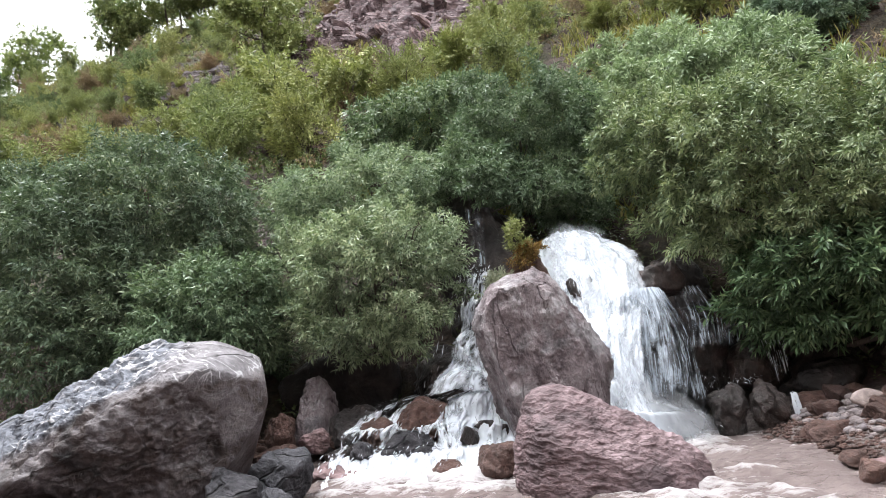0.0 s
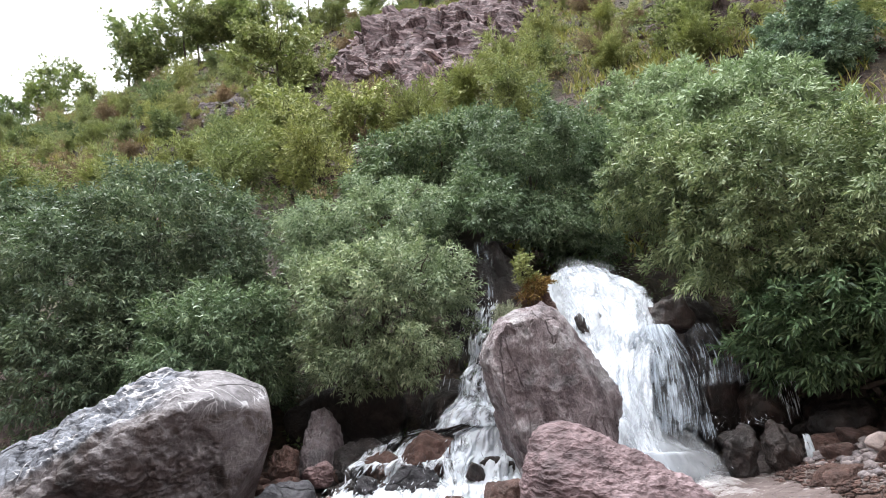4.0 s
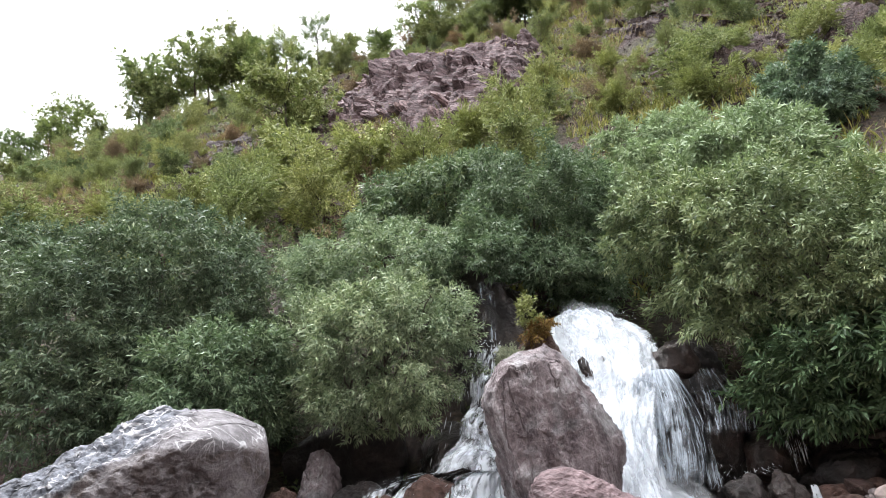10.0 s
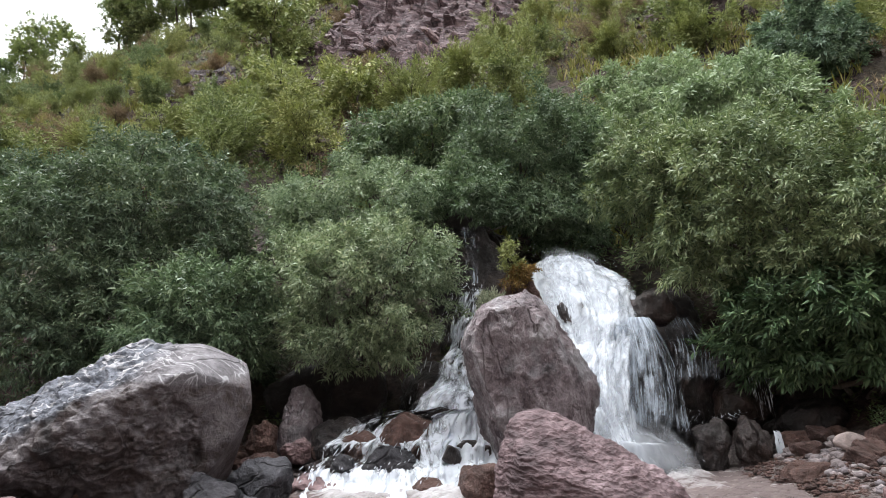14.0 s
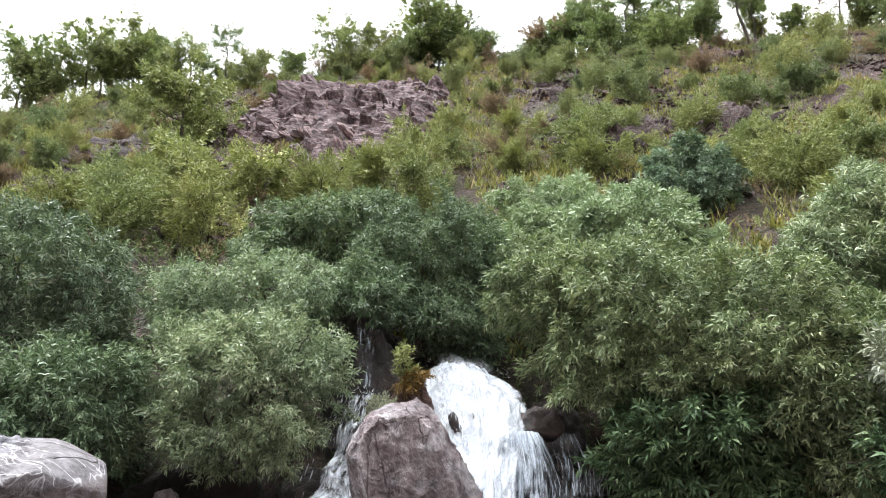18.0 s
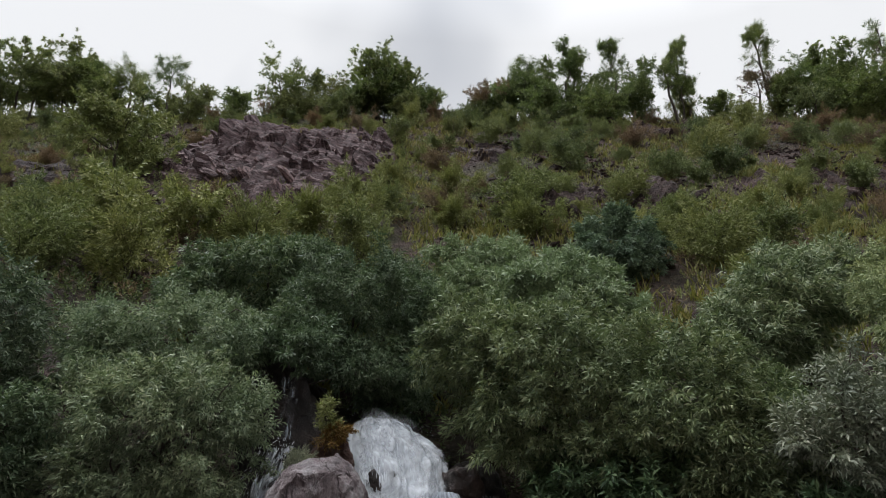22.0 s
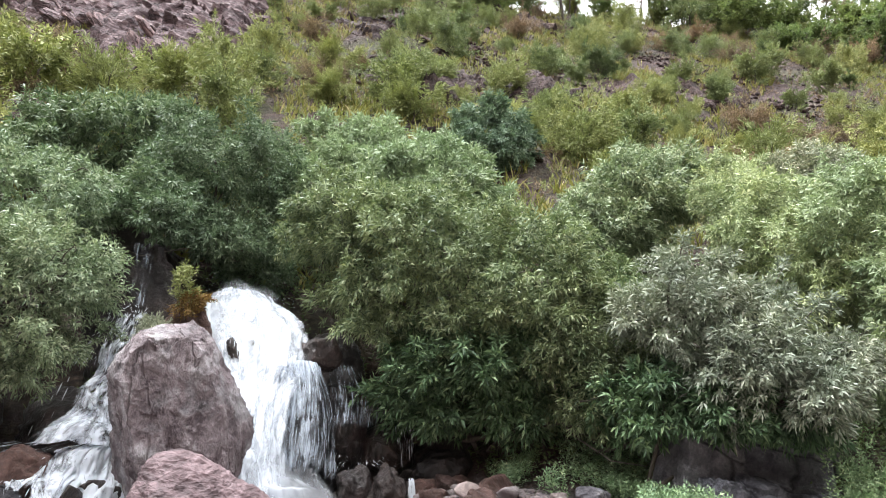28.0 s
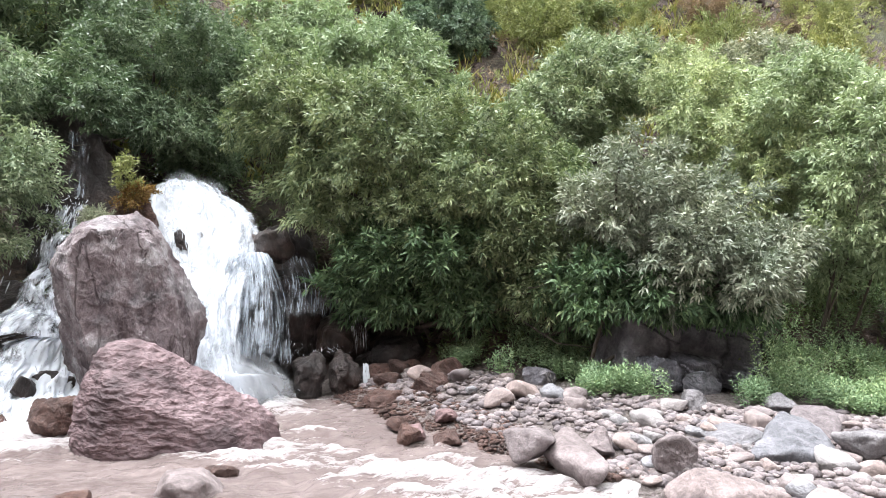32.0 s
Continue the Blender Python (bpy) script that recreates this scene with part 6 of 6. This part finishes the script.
# ---- the broken outcrop and smaller bare rocks on the hill ----
def crag(label, inside, n, size, tilt, seed, material=SHALE_DARK, lift=0.1):
    """Broken slabs, all tilted much the same way; inside draws (u, s, scale) or None."""
    rng = np.random.default_rng(seed)
    ob = tagged(new("rock_outcrop"), label, "rock")
    o = None
    shapes = [rock_mesh("rock", block_points(rng, (1.1, 0.6, 0.2 + 0.09 * (k % 3)), 0.55), material, seed + k, 3, 0.05, 2.2, 8, 0.16, 60, smooth=False) for k in range(8)]
    while n:
        spot = inside(rng)
        if spot is None:
            continue
        u, s, k = spot
        r = size * k * float(rng.uniform(0.4, 1.3))
        p = np.array(on_ground(u, s, -0.1 * r - lift))
        if o is None:
            o = p
            ob.matrix_basis = pose(*o)
        q = part("rock", shapes[int(rng.integers(0, 8))], ob)
        swing = noise.noise(Vector((u, s, 5)) * 0.35) * 60
        q.matrix_basis = pose(*(p - o), tilt + float(rng.normal() * 18), 30 + swing + float(rng.normal() * 12), -20 + 0.5 * swing + float(rng.normal() * 16)) @ Matrix.Diagonal((r, r, r * float(rng.uniform(0.6, 1.3)), 1))
        n -= 1
    return ob


def bedrock(ob, box, cover, height, seed, step=0.13, material=SHALE_DARK):
    """Bare rock broken along its bedding into tilted slabs, as one mesh under its outcrop; cover(u, s) runs from 0 to 1."""
    rng = np.random.default_rng(seed)
    u0, u1, s0, s1 = box
    us_, ss_ = np.arange(u0, u1, step), np.arange(s0, s1, step)
    p = np.stack(np.meshgrid(us_, ss_), 2).reshape(-1, 2)
    full = np.array([cover(u, s) for u, s in p.tolist()])
    area = (u1 - u0) * (s1 - s0)
    turn = np.array(((0.5, 0.85), (-1.25, 0.75)))  # slabs lie longer along one way
    q = p @ turn.T + rng.normal(size=p.shape) * 0.02
    lift = np.zeros(len(p))
    for size, amount, lean in ((1.9, 0.42, 0.16), (0.7, 0.3, 0.3), (0.32, 0.12, 0.4)):
        seeds = (rng.uniform((u0, s0), (u1, s1), (int(area / (size * size)) + 4, 2))) @ turn.T
        k = nearest(q, seeds)
        away = q - seeds[k]
        tilt = np.array((-0.6 * lean, lean)) + rng.normal(size=(len(seeds), 2)) * 0.22
        lift += amount * rng.uniform(-0.4, 1.0, len(seeds))[k] + (away * tilt[k]).sum(1) * min(1.0, size)
    rise = np.where(full > 0, np.minimum(1.0, full * 1.5) * height * (0.35 + lift), -0.5)
    verts = np.array([on_ground(u, s) for u, s in p.tolist()]) + rise[:, None] * np.array((-0.2, -0.61, 0.77))
    nu = len(us_)
    a = (np.arange(len(ss_) - 1)[:, None] * nu + np.arange(nu - 1)[None, :]).ravel()
    faces = np.stack([a, a + 1, a + nu + 1, a + nu], 1)
    faces = faces[(full[faces] > 0).any(1)]
    return part("bedrock", mesh_of("bedrock", verts - np.array(ob.matrix_basis.translation), faces, material), ob, "purple-grey bedrock broken along its tilted bedding")


def around(cu, cs, du, ds, seed):
    """Cover of an uneven patch."""
    def cover(u, s):
        d = math.hypot((u - cu) / du, (s - cs) / ds) + 0.75 * noise.fractal(Vector((u * 0.5, s * 0.5, seed)), 1.0, 2.0, 3)
        return min(1.0, max(0.0, (1 - d) * 3))
    return cover


def main_cover(u, s):
    w = 0.8 * noise.noise(Vector((u * 0.7, s * 0.7, 2)))
    return sum(in_outcrop(u + a + w, s + b - w) for a, b in ((0, 0), (0.6, 0), (-0.6, 0), (0, 0.6), (0, -0.6))) / 5


def main_crag(rng):
    u, s = rng.uniform(-17, -4.2), rng.uniform(12.7, 27.2)
    crest = math.exp(-((u + 13.5) / 1.6) ** 2 - ((s - 24.2) / 2.0) ** 2) + 0.7 * math.exp(-((u + 9) / 1.5) ** 2 - ((s - 17.7) / 3.0) ** 2)
    return (u, s, 0.8 + 0.8 * crest) if in_outcrop(u, s) else None


def patch(cu, cs, du, ds):
    return lambda rng: (cu + du * float(rng.normal()) * 0.45, cs + ds * float(rng.normal()) * 0.45, 1.0)


def bare_scree(rng):
    u, s = rng.uniform(-40, 38), rng.uniform(8, 34)
    return (u, s) if (bare(u, s) or in_outcrop(u, s)) and abs(u + 4) < 12 + s * 1.1 else None


def hill_rubble(rng):
    u, s = rng.uniform(-40, 38), rng.uniform(6, 34.5)
    return (u, s) if noise.fractal(Vector((u, s, 33)) * 0.4, 1.0, 2.0, 3) > -0.15 and abs(u + 4) < 12 + s * 1.1 else None


scatter_chips("rubble", "small brown stones strewn over the hillside", 8000, hill_rubble, 0.07, SHALE_DARK, 612)
scatter_chips("scree", "purple-brown shale scree in bare patches of the hillside", 5000, bare_scree, 0.12, SHALE_DARK, 611)
bedrock(crag("broken purple shale outcrop of tilted slabs on the hillside", main_crag, 280, 0.55, 42, 600, ROCK_PINK, 0.35), (-17.6, -3.4, 12.0, 28.0), main_cover, 0.8, 601, material=ROCK_PINK)
bedrock(crag("purple shale rubble below the ridge", patch(1.0, 24.0, 4.5, 4.5), 40, 0.45, 30, 620), (-4.5, 6.5, 18.5, 29.5), around(1.0, 24.0, 3.4, 3.4, 1), 0.35, 621)
bedrock(crag("dark shale ledge on the hillside", patch(4.5, 16.0, 5.0, 1.8), 40, 0.45, 30, 640), (-1.5, 10.5, 13.5, 18.5), around(4.5, 16.0, 5.2, 1.9, 2), 0.6, 641)
bedrock(crag("shale ledge under the ridge trees", patch(9.5, 31.0, 6.0, 1.5), 40, 0.6, 30, 660), (3.0, 16.0, 28.5, 33.5), around(9.5, 31.0, 5.8, 1.8, 3), 0.6, 661, 0.16)
bedrock(crag("bare shale patch on the slope", patch(9.5, 11.0, 3.5, 1.6), 34, 0.35, 30, 680), (5.5, 13.5, 8.8, 13.2), around(9.5, 11.0, 2.8, 1.4, 4), 0.3, 681)
bedrock(crag("bare reddish rocks among the bushes", patch(-8.1, 7.2, 1.2, 1.0), 16, 0.4, 30, 700), (-10.0, -6.2, 5.6, 8.8), around(-8.1, 7.2, 1.5, 1.2, 5), 0.35, 701)
bedrock(crag("bare shale streak on the slope", patch(-19.5, 17.5, 2.2, 4.0), 30, 0.5, 30, 720), (-22.5, -16.5, 12.5, 22.5), around(-19.5, 17.5, 2.4, 4.4, 6), 0.4, 721)
bedrock(crag("dark broken bank on the slope", patch(15.0, 18.0, 5.0, 1.6), 24, 0.4, 30, 740), (9.5, 20.5, 15.5, 20.5), around(15.0, 18.0, 3.6, 1.3, 7), 0.35, 741)


# ---- trees on the ridge ----
def ridge_tree(label, u, s, height, width, kind, material, seed):
    leaf, count = {"round": ((0.18, 0.06), 7), "column": ((0.26, 0.036), 6), "open": ((0.2, 0.05), 8), "palm": ((0.36, 0.04), 6)}[kind]
    big = min(1.5, max(1.0, width / 3.0))
    leaf, count = (leaf[0] * big, leaf[1] * big), int(count * min(1.5, big))
    ob = grown_tree("ridge_tree", label, "tree", "trees along the ridge", material, seed, height, width, kind, leaf, count, 0.25, 0.06 + 0.008 * height)
    ob.matrix_basis = pose(*on_ground(u, s, 0.3), 0, 0, seed * 37 % 360)
    return ob


RIDGE_TREES = (  # along, height, width, kind, material
    (-60, 3.2, 4.0, "round", BUSH_GREEN), (-56, 3.0, 3.5, "round", RIDGE_LEAF), (-49.6, 5.6, 5.6, "round", RIDGE_LEAF), (-52.5, 3.6, 4.0, "open", RIDGE_LEAF), (-42.2, 6.2, 5.4, "round", RIDGE_LEAF), (-40.8, 4.6, 4.4, "round", BUSH_GREEN), (-39.0, 3.2, 4.0, "round", BUSH_GREEN),
    (-36.4, 6.4, 4.4, "round", RIDGE_LEAF), (-34.2, 4.4, 3.6, "open", BUSH_GREEN), (-32.2, 6.6, 4.4, "round", BUSH_GREEN), (-30.4, 5.6, 1.8, "column", RIDGE_LEAF), (-28.4, 4.0, 2.0, "open", RIDGE_LEAF), (-27.0, 4.6, 2.2, "palm", RIDGE_LEAF), (-24.3, 5.3, 1.8, "palm", RIDGE_LEAF),
    (-25.6, 3.2, 2.6, "open", RIDGE_LEAF), (-22.2, 3.2, 3.4, "round", BUSH_GREEN), (-19, 2.2, 2.0, "round", RIDGE_LEAF), (-15.4, 4.4, 3.6, "open", RIDGE_LEAF), (-13.6, 3.9, 3.2, "open", BUSH_GREEN), (-11.6, 3.0, 3.0, "round", BUSH_LIME),
    (-8.6, 5.8, 4.4, "round", RIDGE_LEAF), (-6.2, 4.6, 4.4, "round", BUSH_GREEN), (-3.8, 2.6, 2.4, "open", RIDGE_LEAF), (0.2, 3.2, 2.8, "open", BUSH_DRY), (1.6, 4.4, 2.8, "round", RIDGE_LEAF), (3.0, 6.4, 2.8, "column", RIDGE_LEAF), (5.9, 7.9, 2.1, "column", RIDGE_LEAF), (4.6, 5.2, 2.6, "round", RIDGE_LEAF),
    (7.6, 6.6, 1.8, "column", RIDGE_LEAF), (8.8, 4.2, 2.8, "round", RIDGE_LEAF), (10.0, 7.6, 2.1, "column", RIDGE_LEAF), (12.0, 5.4, 2.6, "round", RIDGE_LEAF), (14.4, 8.2, 1.3, "column", RIDGE_LEAF), (15.7, 7.4, 1.6, "column", RIDGE_LEAF), (15.0, 3.8, 2.4, "open", RIDGE_LEAF),
    (17.6, 2.6, 1.8, "round", RIDGE_LEAF), (21.8, 9.4, 2.2, "column", RIDGE_LEAF), (20.6, 4.4, 2.6, "open", BUSH_DRY), (23.8, 4.8, 3.4, "open", RIDGE_LEAF), (26.0, 5.4, 4.6, "round", RIDGE_LEAF), (28.4, 3.8, 3.0, "open", RIDGE_LEAF), (29.5, 7.8, 1.8, "palm", RIDGE_LEAF), (30.9, 5.8, 2.6, "open", BUSH_DRY),
    (35.9, 8.4, 1.8, "column", RIDGE_LEAF), (36.6, 4.2, 2.4, "open", BUSH_DRY), (41, 4.5, 4.0, "round", RIDGE_LEAF),
)
NAMES = {"round": "dark bushy tree on the ridge", "column": "slender feathery tree on the ridge", "open": "thin open-branched tree on the ridge", "palm": "bare-stemmed tufted tree on the ridge"}
for k, (u, h, w, kind, m) in enumerate(RIDGE_TREES):
    ridge_tree(NAMES[kind], u, RIDGE - 1.0 + 0.6 * math.sin(k * 2.1), h, w, kind, m, 800 + k)
for k, (u, s, h, w, m) in enumerate(((26, 31, 3.0, 4.5, RIDGE_LEAF), (31, 30.5, 3.0, 5.0, RIDGE_LEAF), (36, 30, 3.2, 5.0, RIDGE_LEAF), (29, 27, 2.6, 4.0, RIDGE_LEAF), (34, 26.5, 2.6, 4.5, RIDGE_LEAF), (23, 31.5, 2.4, 3.0, BUSH_GREEN), (40, 29, 3.0, 5.0, RIDGE_LEAF), (8.5, 30.5, 2.6, 3.4, RIDGE_LEAF), (4.5, 31.5, 2.6, 3.4, RIDGE_LEAF))):
    ridge_tree("dark dense thicket below the ridge", u, s, h, w, "round", m, 860 + k)
ridge_tree("small spreading yellow-green tree on the slope", -16.0, 16.6, 3.6, 4.3, "round", BUSH_LIME, 880)
ridge_tree("pale yellow-green bushy tree above the willows", -10.2, 8.2, 2.6, 2.6, "round", BUSH_LIME, 881)
ridge_tree("yellow-green bush above the willows", -8.4, 9.6, 2.0, 2.2, "round", BUSH_LIME, 882)


def ridge_bush(label, lobes, material, seed):
    lobes = [((c[0], c[1], c[2] - 0.7), (r[0] * 1.05, r[1], r[2] * 1.1)) for c, r in lobes]
    c = lobes[0][0]
    return tree("ridge_bush", label, "bush", lobes, [(c[0], c[1] + 0.3, c[2] - 1.4 * lobes[0][1][2])], material, leaf=(0.2, 0.06), density=12, count=8, seed=seed, shoot=0.3, limb=0.09, clump=0.62, twigs=3, group="bushes along the ridge")


ridge_bush("great round green bush on the ridge", [((6.3, 42.4, 31.0), (2.3, 1.8, 1.7)), ((8.3, 41.8, 30.5), (1.7, 1.5, 1.4)), ((4.6, 43.0, 30.5), (1.5, 1.4, 1.3))], RIDGE_LEAF, 841)
ridge_bush("pale feathery bush on the ridge", [((-0.2, 44.5, 29.7), (1.9, 1.5, 1.5)), ((2.0, 44.0, 29.4), (1.5, 1.3, 1.2))], BUSH_GREEN, 842)
ridge_bush("dark tall bush on the ridge", [((16.0, 39.3, 31.6), (1.6, 1.4, 1.9)), ((14.6, 39.8, 30.6), (1.2, 1.1, 1.3)), ((17.6, 38.8, 30.8), (1.2, 1.1, 1.4))], RIDGE_LEAF, 843)
ridge_bush("dark bush under the slender ridge trees", [((20.0, 38.0, 30.8), (1.7, 1.4, 1.3)), ((24.0, 36.7, 31.4), (1.3, 1.2, 1.5)), ((22.0, 37.4, 30.6), (1.4, 1.2, 1.1))], RIDGE_LEAF, 844)
ridge_bush("broad dark bush on the ridge", [((34.5, 33.3, 32.3), (1.7, 1.5, 1.6)), ((37.6, 32.3, 32.6), (1.9, 1.5, 1.6)), ((40.2, 31.4, 31.2), (1.8, 1.4, 1.4))], RIDGE_LEAF, 845)
ridge_bush("light green low bush on the ridge", [((13.0, 40.2, 29.6), (1.2, 1.0, 0.9)), ((11.6, 40.8, 29.2), (1.0, 0.9, 0.7))], BUSH_GREEN, 846)
ridge_bush("dense green bush on the ridge", [((-16.5, 49.8, 31.5), (1.8, 1.5, 1.9)), ((-18.4, 50.4, 30.8), (1.5, 1.3, 1.4)), ((-14.8, 49.2, 30.4), (1.4, 1.3, 1.2))], RIDGE_LEAF, 847)


# ---- small plants by the falls ----
rust = grown_tree("small_plant", "rust and yellow-green plant on the rock between the falls", "plant", "", RUST, 951, 0.4, 0.5, "open", (0.07, 0.022), 4, 0.1, 0.01)
rust.matrix_basis = pose(1.22, 9.85, 2.42) @ Matrix.Diagonal((0.8, 0.8, 0.75, 1))
sprout = grown_tree("small_plant", "thin yellow-green sprout on the rock between the falls", "plant", "", BUSH_LIME, 952, 0.75, 0.24, "open", (0.06, 0.018), 2, 0.08, 0.008)
sprout.matrix_basis = pose(1.15, 9.8, 2.45)
tuft = grown_tree("small_plant", "pale grey-green bush behind the tall boulder", "plant", "", WILLOW_SILVER, 953, 0.45, 0.7, "bush", (0.07, 0.02), 8, 0.1, 0.01)
tuft.matrix_basis = pose(0.72, 9.3, 1.93) @ Matrix.Diagonal((0.55, 0.6, 0.7, 1))
